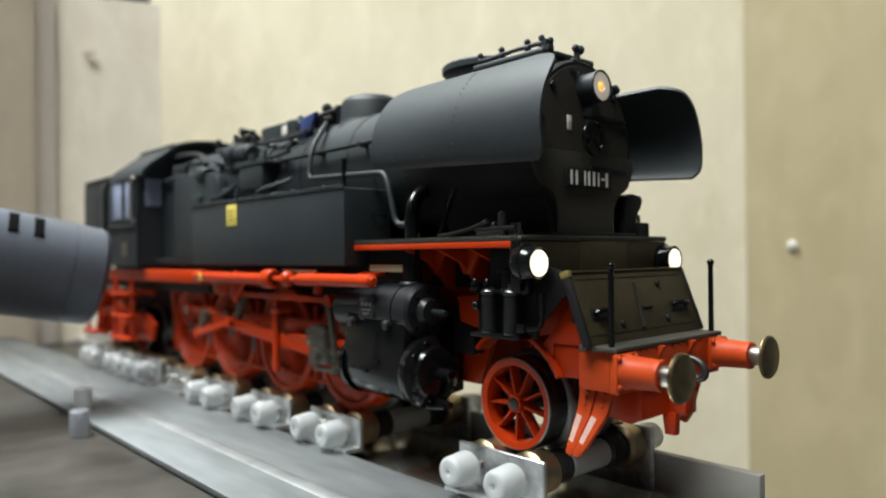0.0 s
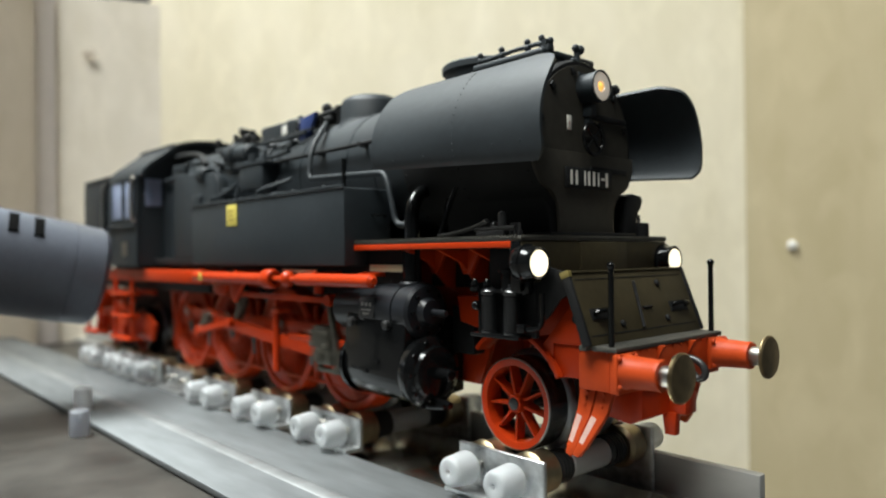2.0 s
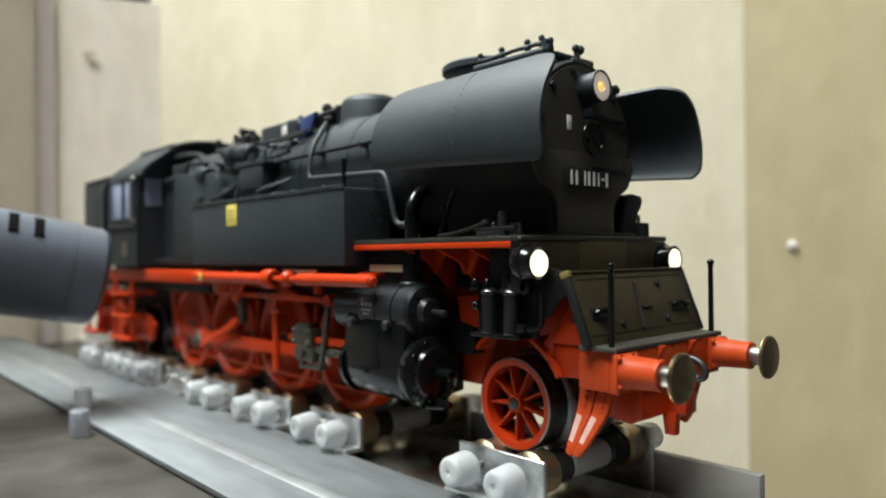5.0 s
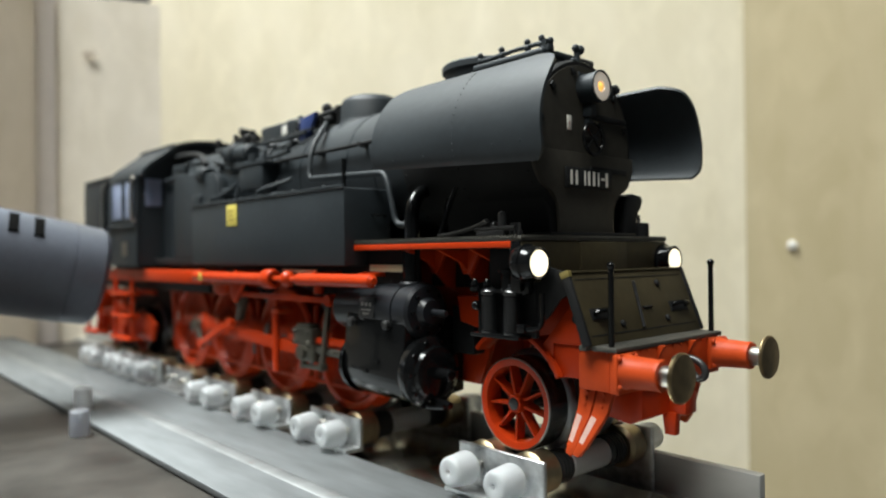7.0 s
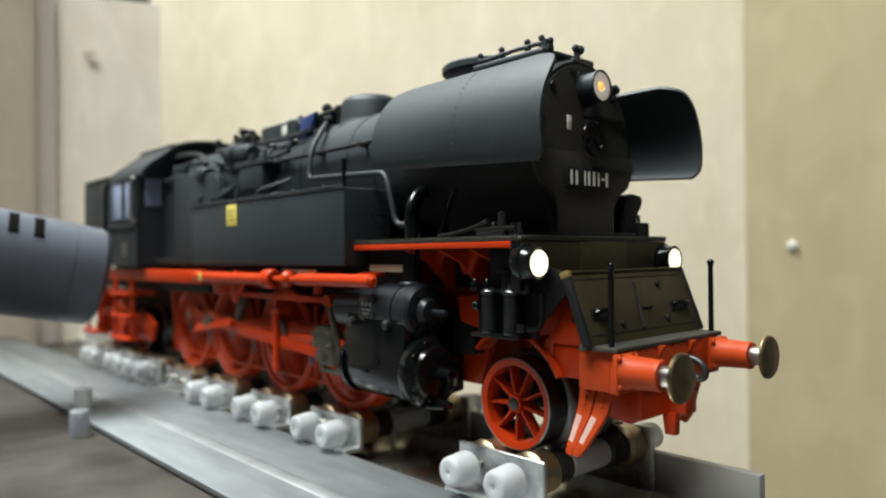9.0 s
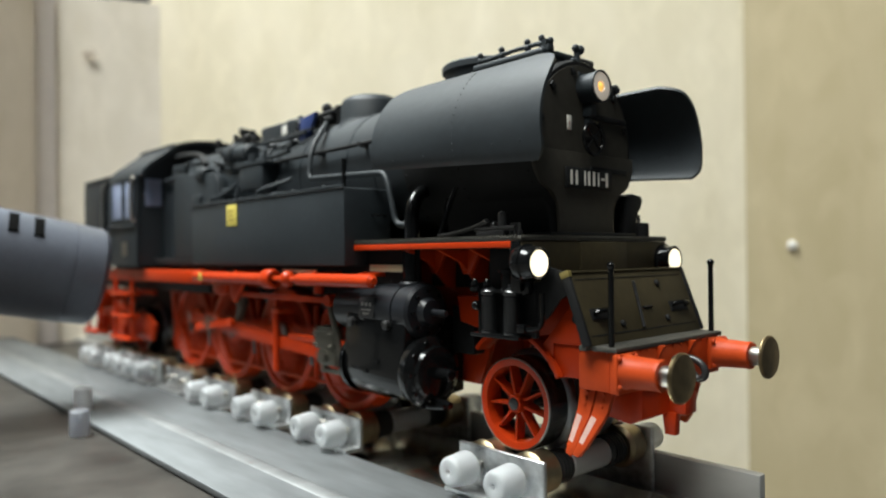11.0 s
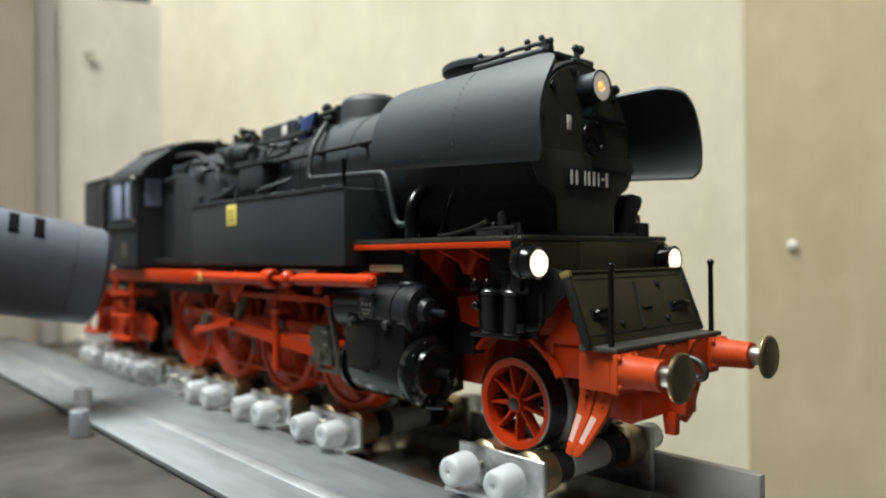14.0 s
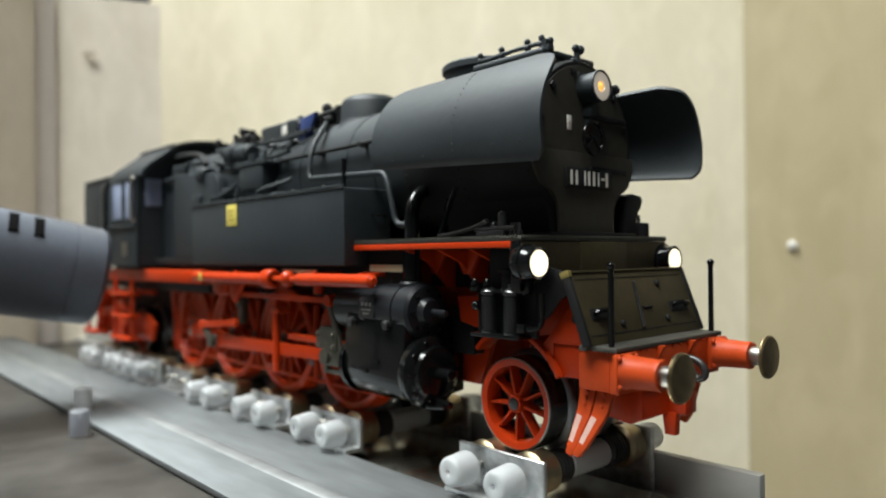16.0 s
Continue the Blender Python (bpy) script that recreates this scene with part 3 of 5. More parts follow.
    part("delivery_pipe", tube([(-63.5, -5.2, 48.4), (-60.3, -8.2, 46.4), (-59.4, -11.2, 42.5), (-59.0, -12.0, 37.4), (-57.5, -12.0, 37.3), (-40.2, -12.0, 36.7), (-38.2, -12.0, 36.3), (-36.6, -12.0, 31.5), (-35.9, -12.0, 28.9), (-33.2, -12.0, 28.8)], 0.46, 10), BLACK, loco)
    hr = part("boiler_handrail", rod((-72, -10.8, 41.6), (-34, -10.8, 41.8), 0.34, n=8), SOOT, loco)
    for x in (-70, -58, -46, -36):
        part("knob", rod((x, -9.0, 41.6), (x, -11.1, 41.7), 0.45, n=8), SOOT, hr)
    part("steam_pipe", tube([(-33.5, -7.0, 34.0), (-32.8, -10.4, 33.4), (-31.8, -12.6, 31.0), (-31.4, -12.9, 26.8)], 1.0, 16), GLOSS, loco, "thick glossy black steam pipe")
    part("drain_pipe", tube([(-24.0, -11.5, 33.5), (-25.2, -12.2, 30.0), (-26.4, -12.4, 26.8)], 0.32, 8), GLOSS, loco)
    part("drain_pipe", tube([(-25.6, -11.5, 32.0), (-25.2, -12.2, 30.0)], 0.28, 8), GLOSS, loco)


boiler_fittings()


def boiler_clutter():
    """Small pipes, pillars, cocks and covers along the boiler top."""
    part("feed_pipe", tube([(-92, -6.5, 47.2), (-84, -8.0, 46.6), (-72, -8.6, 46.0), (-66, -8.2, 46.4)], 0.38, 8), BLACK, loco)
    part("feed_pipe", tube([(-100, -9.4, 44.6), (-90, -10.2, 42.6), (-74, -10.6, 42.6), (-68, -10.4, 43.2)], 0.42, 8), BLACK, loco)
    part("feed_pipe", tube([(-104, -7.0, 47.6), (-98, -7.4, 47.0), (-90, -7.2, 47.0)], 0.5, 8), BLACK, loco)
    for x in (-71.0, -80.5, -91.0):
        cv = lathe((x, -7.4, 45.3), (0, -0.72, 0.70), [(0, 1.3), (0.4, 1.3), (0.6, 1.0), (0.9, 0.5), (0.9, 0)], 16)
        part("washout_plug", cv, BLACK, loco)
    for x, y, z, h, r in ((-97.2, -6.0, 46.6, 3.2, 0.45), (-93.0, -5.6, 46.9, 3.6, 0.4), (-90.6, -6.8, 46.2, 2.6, 0.55), (-70.6, -6.6, 46.4, 2.2, 0.5), (-67.8, -6.0, 46.8, 2.8, 0.45), (-105.5, -6.0, 47.6, 2.0, 0.6)):
        v = rod((x, y, z), (x, y, z + h), r, n=10, bev=0.1)
        ball((x, y, z + h), r * 1.35, v, 10)
        lathe((x, y, z + h * 0.55), (0, 0, 1), [(0, r), (0.15, r * 1.7), (0.5, r * 1.7), (0.65, r)], 12, v)
        part("cock", v, SOOT, loco)
    part("control_rod", rod((-103, -8.8, 46.6), (-64, -7.6, 47.0), 0.2, n=6), SOOT, loco)
    part("sand_dome_cover", lathe((-85.5, 0, 50.4), (0, 0, 1), [(0, 3.0), (0.6, 3.0), (1.0, 2.4), (1.1, 0)], 26), BLACK, loco)
    part("lifting_lug", box(-75.4, -74.4, -4.2, -3.4, 49.9, 51.2, 0.2), BLACK, loco)
    part("white_tag", box(-76.8, -75.1, -6.75, -6.5, 47.2, 49.2, 0.05), WHITE, loco, "small pale tag on the sand box")
    for x in (-113.5, -101.0):
        part("stay_bolt_cap", lathe((x, -11.3, 33.0), (0, -1, 0), [(0, 0.9), (0.4, 0.9), (0.6, 0.6), (0.6, 0)], 14), BLACK, loco)
    b = box(-100.5, -96.5, -14.5, -11.0, 34.6, 37.2, 0.4)
    rod((-98.5, -12.6, 37), (-98.5, -12.6, 39.2), 0.7, bm=b, n=12)
    part("lubricator_box", b, BLACK, loco)
    part("tank_pipe", tube([(-91, -14.6, 34.6), (-91, -14.6, 36.0), (-86, -14.2, 36.4), (-83, -13.0, 38.2)], 0.45, 8), BLACK, loco)
    part("tank_pipe", tube([(-72, -14.8, 34.6), (-72, -14.6, 36.2), (-69, -13.0, 37.0), (-66, -11.0, 38.0)], 0.35, 8), BLACK, loco)


boiler_clutter()


def side_tank(s):
    y0, y1 = (s * 17.0, s * 8.5) if s < 0 else (8.5, 17.0)
    b = box(-94.4, -41.6, min(y0, y1), max(y0, y1), 23.1, 34.5, 0.35)
    t = part("side_tank", b, BLACK, loco, "plain black side water tank")
    part("top_edge", box(-94.4, -41.7, s * 16.9 - 0.35, s * 16.9 + 0.05, 34.45, 34.9, 0.1), BLACK, t)
    part("handrail", tube([(-42.4, s * 16.4, 34.4), (-42.4, s * 16.4, 38.6)], 0.3, 8), GLOSS, t)
    part("handle", tube([(-41.6, s * 12.0, 30.6), (-40.9, s * 12.0, 30.6), (-40.9, s * 9.8, 30.5), (-41.6, s * 9.8, 30.5)], 0.14, 6), GLOSS, t)
    for x in (-48, -57, -88):
        part("bolt", ball((x, s * 16.2, 35.0), 0.3, n=8), BLACK, t)
    part("filler_lid", lathe((-66, s * 12.5, 34.5), (0, 0, 1), [(0, 2.6), (0.7, 2.6), (1.0, 2.0), (1.0, 0)], 24), BLACK, t)
    return t


tank = side_tank(-1)
side_tank(1)
lb = part("paper_label", box(-78.7, -74.7, -17.16, -17.03, 30.1, 33.9, 0.03), YELLOW, tank, "yellow paper label with faint print")
for k in range(3):
    part("print_bar", box(-78.0, -75.6 - 0.6 * (k % 2), -17.19, -17.15, 32.6 - k * 0.8, 33.0 - k * 0.8), PRINT, lb)
# Black boxes added to fill the space under tank and footplate with dark.
part("tank_gap_fill", box(-100, -42.2, -12, 12, 21.5, 23.05, 0.1), SOOT, loco)
part("footplate_gap_fill", box(-42.0, -30.5, -12.8, -12.2, 19.5, 25.3, 0.1), SOOT, loco)
# Cream strips added in place of open gaps that show the bright wall.
part("painted_gap", box(-60.5, -50.5, -16.2, -15.9, 22.0, 22.5, 0.05), CREAM, tank, "cream strip in place of the open gap below the tank")
part("painted_gap", box(-40.2, -31.8, -13.6, -13.2, 22.3, 23.3, 0.08), CREAM, tank, "cream strip in place of the open gap below the footplate")


def cab():
    front, back = -124.0, -142.5
    for s in (-1, 1):
        c = part("cab_side", prism([(front, 22.6), (back, 22.6), (back, 43.6), (front, 43.6)], "y", s * 17.0 - 0.3, s * 17.0 + 0.3, 0.12), BLACK, loco)
        if s < 0:
            for x0, x1 in ((-131.6, -125.6), (-140.4, -133.4)):
                w = part("window", box(x0, x1, -17.42, -17.28, 33.8, 42.4, 0.06), GLASS, c, "cab window with pale reflections put into its colour")
                fr = box(x0 - 0.5, x1 + 0.5, -17.6, -17.3, 33.2, 33.8, 0.08)
                box(x0 - 0.5, x1 + 0.5, -17.6, -17.3, 42.4, 43.0, 0.08, fr)
                box(x0 - 0.5, x0, -17.6, -17.3, 33.8, 42.4, 0.08, fr)
                box(x1, x1 + 0.5, -17.6, -17.3, 33.8, 42.4, 0.08, fr)
                part("frame", fr, BLACK, w)
            part("handrail", tube([(-124.9, -17.4, 33), (-124.9, -18.3, 33.5), (-124.9, -18.3, 42.5), (-124.9, -17.4, 43)], 0.4, 8), STEEL, c, "bright grab rail")
            part("handrail", tube([(-142.9, -17.4, 25), (-142.9, -18.2, 26), (-142.9, -18.2, 42), (-142.9, -17.4, 43)], 0.4, 8), GLOSS, c)
            part("works_plate", box(-133.4, -130.4, -17.5, -17.28, 25.0, 28.2, 0.05), STEEL, c, "small bright maker's plate")
            part("sill", box(back + 0.3, front - 0.3, -17.9, -17.3, 31.6, 32.3, 0.12), BLACK, c)
    half = [(17.3, 43.4), (17.0, 44.3), (15.6, 45.9), (9.4, 50.6), (7.6, 51.5), (4.0, 52.2), (0.0, 52.5)]
    outer = [(-y, z) for y, z in half] + [(y, z) for y, z in reversed(half[:-1])]
    inner = [(y * 0.96, z - 0.6) for y, z in reversed(outer)]
    wall = [(-16.7, 22.8)] + [(y * 0.955, z - 0.6) for y, z in outer] + [(16.7, 22.8)]
    f = part("cab_front", prism(wall, "x", front - 0.9, front - 0.2, 0.0), BLACK, loco, "dark cab front wall")
    part("cab_back", prism(wall, "x", back + 0.2, back + 0.9, 0.0), BLACK, loco)
    for s in (-1, 1):
        part("front_window", box(front - 0.25, front + 0.02, s * 13.4 - 1.9, s * 13.4 + 1.9, 36.5, 42.8, 0.1), GLASS, f)
    part("cab_floor", box(back + 1, front - 1, -16.6, 16.6, 21.9, 22.8, 0.1), SOOT, loco)
    r = part("cab_roof", prism(outer + inner, "x", back - 0.6, front + 3.0, 0.0), BLACK, loco, "angular black cab roof")
    part("roof_vent", box(-138, -129, -4, 4, 51.9, 53.0, 0.4), BLACK, r)
    for s in (-1, 1):
        part("gutter", tube([(back - 0.5, s * 9.6, 50.8), (front + 2.9, s * 9.6, 50.8)], 0.3, 6), BLACK, r)
    fb = [(-11.0, 22.6), (-11.4, 36), (-10.6, 41.5), (-8.2, 45.6), (-4.4, 48.0), (0, 48.8), (4.4, 48.0), (8.2, 45.6), (10.6, 41.5), (11.4, 36), (11.0, 22.6)]
    x = part("firebox", prism(fb, "x", front - 0.1, -97.0, 0.3), BLACK, loco, "tall black firebox casing")
    for xx in (-119, -112, -105):
        part("casing_band", prism([(y * 1.012, z + 0.1) for y, z in fb], "x", xx, xx + 0.8, 0.0), BLACK, x)
    part("firebox_pipe", tube([(-122, -9.0, 47.5), (-117, -8.6, 47.8), (-108, -8.8, 47.0), (-103, -10.2, 44.2)], 0.7, 12), SOOT, loco)
    part("firebox_pipe", tube([(-121, -11.6, 42.0), (-112, -11.8, 42.4), (-100, -11.8, 41.4)], 0.6, 10), BLACK, loco)
    part("washout_cover", box(-116, -109, -12.3, -11.0, 42.6, 45.0, 0.5), BLACK, x)
    part("firebox_cladding", prism([(-112.0, 24.4), (-90.0, 24.4), (-90.0, 39.4), (-91.5, 41.2), (-112.0, 42.8)], "y", -13.6, -11.3, 0.4), BLACK, x, "flat black cladding beside the firebox")
    part("tank_gap_plate", box(-123.8, -94.6, -13.5, -11.2, 22.8, 24.4, 0.2), SOOT, loco)
    k = part("bunker", prism([(back - 0.7, 22.6), (-165, 22.6), (-165.4, 43.4), (-164.6, 44.3), (back - 0.7, 44.3)], "y", -16.8, 16.8, 0.4), BLACK, loco, "black rear coal bunker")
    part("bunker_rim", box(-164.4, back - 1, -17.0, -16.4, 44.0, 44.9, 0.15), BLACK, k)
    part("grab_rail", tube([(-147.2, -16.9, 24), (-147.2, -17.7, 25), (-147.2, -17.7, 42), (-147.2, -16.9, 43)], 0.35, 8), STEEL, k)


cab()


def front_end():
    fp = part("footplate", box(-42.3, -9.6, -15.3, 15.3, 26.15, 26.7, 0.1), PLATE, loco, "dark tread plate footplate")
    dots = bmesh.new()
    for i in range(64):
        x = -42.0 + i * 0.5
        box(x, x + 0.25, -15.42, -15.2, 26.5, 26.82, 0.0, dots)
    for i in range(56):
        y = -15.0 + i * 0.54
        box(-9.75, -9.5, y, y + 0.27, 26.5, 26.8, 0.0, dots)
    part("tread_edge", dots, PLATE, fp)
    part("edge_beam", box(-42.4, -10.8, -15.35, -14.6, 25.35, 26.12, 0.12), RED, fp, "red footplate edge")
    part("edge_beam", box(-42.4, -10.8, 14.6, 15.35, 25.35, 26.12, 0.12), RED, fp, "red footplate edge")
    fb = part("front_casing", box(-10.3, -9.7, -15.2, 15.2, 21.4, 26.1, 0.12), OLIVE, loco, "dull black front casing plate")
    part("side_wing", box(-11.2, -9.8, -15.4, -14.9, 20.4, 26.1, 0.12), GLOSS, fb)
    part("side_wing", box(-11.2, -9.8, 14.9, 15.4, 20.4, 26.1, 0.12), GLOSS, fb)
    part("casing_top", box(-16, -10.4, -9, 9, 26.7, 27.2, 0.1), SOOT, fb)
    part("riser", box(-10.0, -9.4, -4.5, 5.2, 20, 26.0, 0.1), OLIVE, fb)
    for s in (-1, 1):
        body = lathe((-10.9, s * 14.36, 23.6), (1, 0, 0), [(0, 0), (0, 1.6), (0.4, 2.05), (1.0, 2.2), (1.6, 2.2), (1.7, 2.0), (2.4, 1.75), (2.6, 1.75), (2.65, 1.9), (3.1, 1.9), (3.2, 1.75), (3.05, 1.6), (3.0, 0)], 36)
        h = part("headlight", body, GLOSS, loco, "lit round headlight in a black ring")
        part("lens", lathe((-7.9, s * 14.36, 23.6), (1, 0, 0), [(0, 1.52), (0.2, 1.42), (0.36, 0.95), (0.42, 0)], 32), LAMPON, h, "glowing warm white lens")
        part("bracket", box(-10.6, -9.0, s * 14.36 - 0.5, s * 14.36 + 0.5, 20.2, 21.8, 0.15), GLOSS, h)
    # pump and rods lying on the footplate
    pm = tube([(-24.0, -13.0, 27.0), (-19, -13.2, 27.5), (-14.6, -13.4, 28.6)], 0.28, 8)
    rod((-17.0, -13.2, 27.7), (-10.4, -13.2, 27.7), 0.3, bm=pm, n=8)
    rod((-17.0, -12.2, 27.2), (-10.4, -12.2, 27.2), 0.35, bm=pm, n=8)
    for x, h, r in ((-15.6, 28.5, 0.5), (-14.2, 28.2, 0.45), (-12.9, 29.3, 0.55)):
        rod((x, -12.8, 26.7), (x, -12.8, h), r, bm=pm, n=12, bev=0.15)
        ball((x, -12.8, h), r * 0.95, pm, 10)
    box(-16.5, -12, -13.6, -11.8, 26.7, 27.5, 0.15, pm)
    for x in (-11.2, -10.6, -10.0):
        rod((x, -13.0, 26.7), (x, -13.0, 28.3), 0.22, bm=pm, n=6)
    pm.transform(Matrix.Translation((-1.9, 0, 0)))
    part("lubricator", pm, DARK, loco)
    tb = prism([(9.6, 32.4), (11.4, 32.8), (13.4, 32.6), (13.75, 31.9), (13.5, 31.1), (12.7, 30.2), (12.15, 29.4), (12.1, 26.7), (9.5, 26.7)], "x", -14.6, -12.2, 0.45)
    rod((-12.6, 13.6, 26.7), (-12.6, 13.6, 28.8), 1.15, bm=tb, n=16, bev=0.15)
    rod((-12.6, 13.0, 28.8), (-12.6, 13.0, 29.9), 0.28, bm=tb, n=8)
    part("exhaust_pipe", tb, SOOT, loco)
    sd = [(-9.6, 35.5), (-8.0, 32.2), (-6.8, 29.6), (-6.4, 26.7), (6.4, 26.7), (6.8, 29.6), (8.0, 32.2), (9.6, 35.5)]
    part("smokebox_saddle", prism(sd, "x", -31, -12.6, 0.2), SOOT, loco)
    # sloping apron
    run = Matrix.Translation((-6.0, 0, 22.5)) @ Matrix.Rotation(math.atan2(2.95, 7.95), 4, "Y").inverted()
    ap = part("apron", box(-0.25, 0.25, -11.9, 11.9, -8.5, 0, 0.1, turn=run), OLIVE, loco, "sloping olive black front apron")
    for s in (-1, 1):
        part("edge_strip", box(-0.6, 0.5, s * 12.1 - 0.25, s * 12.1 + 0.25, -8.45, 0.05, 0.12, turn=run), SOOT, ap)
        part("grip", tube([run @ Vector(q) for q in ((0.2, s * 10.2 - 0.6 * s, -5.1), (1.1, s * 9.9, -4.9), (1.2, s * 7.2, -4.8), (0.2, s * 6.7, -4.9))], 0.3, 8), GLOSS, ap)
        part("grip_base", box(0.2, 0.42, s * 8.3 - 2.0, s * 8.3 + 2.0, -5.7, -4.4, 0.08, turn=run), SOOT, ap)
        for y, z in ((5.0, -1.95), (4.85, -6.47)):
            kb = lathe(run @ Vector((0.2, s * y, z)), run.to_3x3() @ Vector((1, 0, 0)), [(0, 0.42), (0.25, 0.42), (0.4, 0.28), (0.4, 0)], 12)
            part("knob", kb, SOOT, ap)
    part("edge_strip", box(-0.4, 0.45, -11.8, 11.8, -0.2, 0.08, 0.1, turn=run), OLIVE, ap)
    # Headlight's yellow light on the corner, put into its colour.
    part("corner_glow", box(-0.62, 0.56, -12.42, -11.78, -0.6, 0.16, 0.08, turn=run), DULL, ap, "apron corner with headlight glow painted in")
    part("stay_rod", rod(run @ Vector((0.5, -0.3, -1.5)), run @ Vector((0.5, -1.1, -7.2)), 0.2, n=8), DARK, ap)
    part("latch", rod(run @ Vector((0.4, 0.2, -4.85)), run @ Vector((0.4, 2.1, -4.85)), 0.16, n=8), SOOT, ap)
    part("panel_line", box(0.22, 0.3, -11.2, 11.2, -7.5, -7.38, 0.0, turn=run), SOOT, ap)
    part("panel_line", box(0.22, 0.3, -11.2, 11.2, -1.0, -0.9, 0.0, turn=run), SOOT, ap)
    pt = part("front_step", box(-3.6, 0.15, -11.6, 11.6, 14.1, 14.62, 0.12), PLATE, loco, "worn grey front step plate")
    part("step_edge", box(-4.2, -3.2, -12.3, -10.0, 14.1, 14.7, 0.12), PLATE, pt)
    for s in (-1, 1):
        st = rod((-0.9, s * 10.9, 14.6), (-0.9, s * 10.9, 23.1), 0.33, n=10)
        ball((-0.9, s * 10.9, 23.3), 0.46, st, 12)
        part("signal_rod", st, GLOSS, loco, "thin black upright rod with a ball tip")


front_end()


def buffer_beam():
    bb = box(-1.2, 0, -11, 11, 9.6, 14.1, 0.15)
    b = part("buffer_beam", bb, SATIN, loco, "red buffer beam with rivets")
    for s in (-1, 1):
        part("end_box", box(-5.2, -1.2, s * 10.0 - 1.0, s * 10.0 + 1.0, 9.7, 14.08, 0.18), SATIN, b)
        sk = box(-0.05, 0.5, s * 10.05 - 2.0, s * 10.05 + 2.0, 10.2, 14.0, 0.15)
        k = part("buffer", sk, SATIN, loco, "red buffer with a worn metal head")
        part("socket", lathe((0.45, s * 10.05, 12.1), (1, 0, 0), [(0, 1.95), (0.4, 1.75), (3.6, 1.62), (3.9, 1.68), (4.2, 1.6), (4.2, 0)], 32), SATIN, k)
        part("shank", lathe((4.5, s * 10.05, 12.1), (1, 0, 0), [(0, 1.05), (0.2, 1.12), (1.7, 1.12), (1.7, 0)], 28), STEEL, k, "bare steel shank")
        part("head", lathe((6.15, s * 10.05, 12.1), (1, 0, 0), [(0, 0), (0, 1.4), (0.25, 2.3), (0.35, 2.56), (0.55, 2.58), (0.75, 2.4), (0.9, 1.4), (0.95, 0)], 44), BRONZE, k, "tarnished round buffer head")
        for dy in (-1.6, 1.6):
            for dz in (-1.5, 1.5):
                part("bolt", ball((0.55, s * 10.05 + dy, 12.1 + dz), 0.3, n=8), SATIN, k)
        g = None
        for k, (u0, u1) in enumerate(((0.0, 0.47), (0.53, 1.0))):
            rows = [(-5.6, -1.3, 9.9, 10.0), (-6.1, -2.3, 7.1, 10.2), (-6.4, -3.9, 3.7, 11.6), (-6.5, -4.8, 2.5, 11.9)]
            bm = bmesh.new()
            sec = []
            for x0, x1, z, y in rows:
                ga, gb = x0 + (x1 - x0) * u0, x0 + (x1 - x0) * u1
                sec.append([bm.verts.new(c) for c in ((ga, s * y, z), (gb, s * y, z - 0.25 * (z < 9)), (gb, s * (y - 0.8), z - 0.25 * (z < 9)), (ga, s * (y - 0.8), z))])
            for p, q in zip(sec, sec[1:]):
                for m in range(4):
                    bm.faces.new((p[m], p[(m + 1) % 4], q[(m + 1) % 4], q[m]))
            bm.faces.new(sec[0])
            bm.faces.new(sec[-1][::-1])
            bmesh.ops.bevel(bm, geom=bm.edges[:], offset=0.1, segments=2, affect="EDGES", profile=0.5)
            if g is None:
                g = part("rail_guard", bm, SATIN, loco, "red bent rail guard iron with pale painted glare")
            else:
                part("guard_bar", bm, SATIN, g)
            # Overhead glare on the tilted guard face, painted as a pale quad.
            pl = bmesh.new()
            q4 = []
            for f in (0.10, 0.93):
                x0, x1 = rows[1][0] + (rows[2][0] - rows[1][0]) * f, rows[1][1] + (rows[2][1] - rows[1][1]) * f
                z, y = rows[1][2] + (rows[2][2] - rows[1][2]) * f, rows[1][3] + (rows[2][3] - rows[1][3]) * f
                ga, gb = x0 + (x1 - x0) * (u0 + 0.05), x0 + (x1 - x0) * (u0 + (u1 - u0) * 0.5)
                q4 += [(ga, y, z), (gb, y, z - 0.25)]
            top = [pl.verts.new((x, s * (y + 0.04), z + 0.02)) for x, y, z in (q4[0], q4[1], q4[3], q4[2])]
            low = [pl.verts.new((x, s * (y - 0.10), z - 0.02)) for x, y, z in (q4[0], q4[1], q4[3], q4[2])]
            pl.faces.new(top)
            pl.faces.new(low[::-1])
            for m in range(4):
                pl.faces.new((top[m], low[m], low[(m + 1) % 4], top[(m + 1) % 4]))
            part("glare_face", pl, PALEPINK, g, "pale face with painted glare")
            for z in (9.3, 8.6, 7.9):
                part("rivet", ball((-5.5 + 4.2 * (u0 + u1) / 2 - (9.9 - z) * 0.25, s * 10.15, z), 0.2, n=6), SATIN, g)
    for i in range(9):
        for z in (10.2, 13.9):
            part("rivet", ball((0.02, -6.8 + i * 1.7, z), 0.17, n=6), SATIN, b)
    for i in range(6):
        part("rivet", ball((-4.9 + i * 0.7, -11.02, 14.0), 0.17, n=6), SATIN, b)
    lo = prism([(-9, 9.8), (-0.4, 9.8), (-0.4, 6.2), (-2, 5.4), (-9, 6.4)], "y", -6.0, 3.2, 0.2)
    part("coupling_pocket", lo, RED, loco, "red coupling pocket below the beam")
    part("pocket_lip", box(-0.6, 1.6, -0.2, 2.4, 6.0, 8.6, 0.25), RED, loco)
    part("pocket_tongue", prism([(-1.2, 6.2), (0.6, 6.2), (0.4, 3.6), (-0.9, 3.6)], "y", -0.6, 0.6, 0.15), RED, loco)
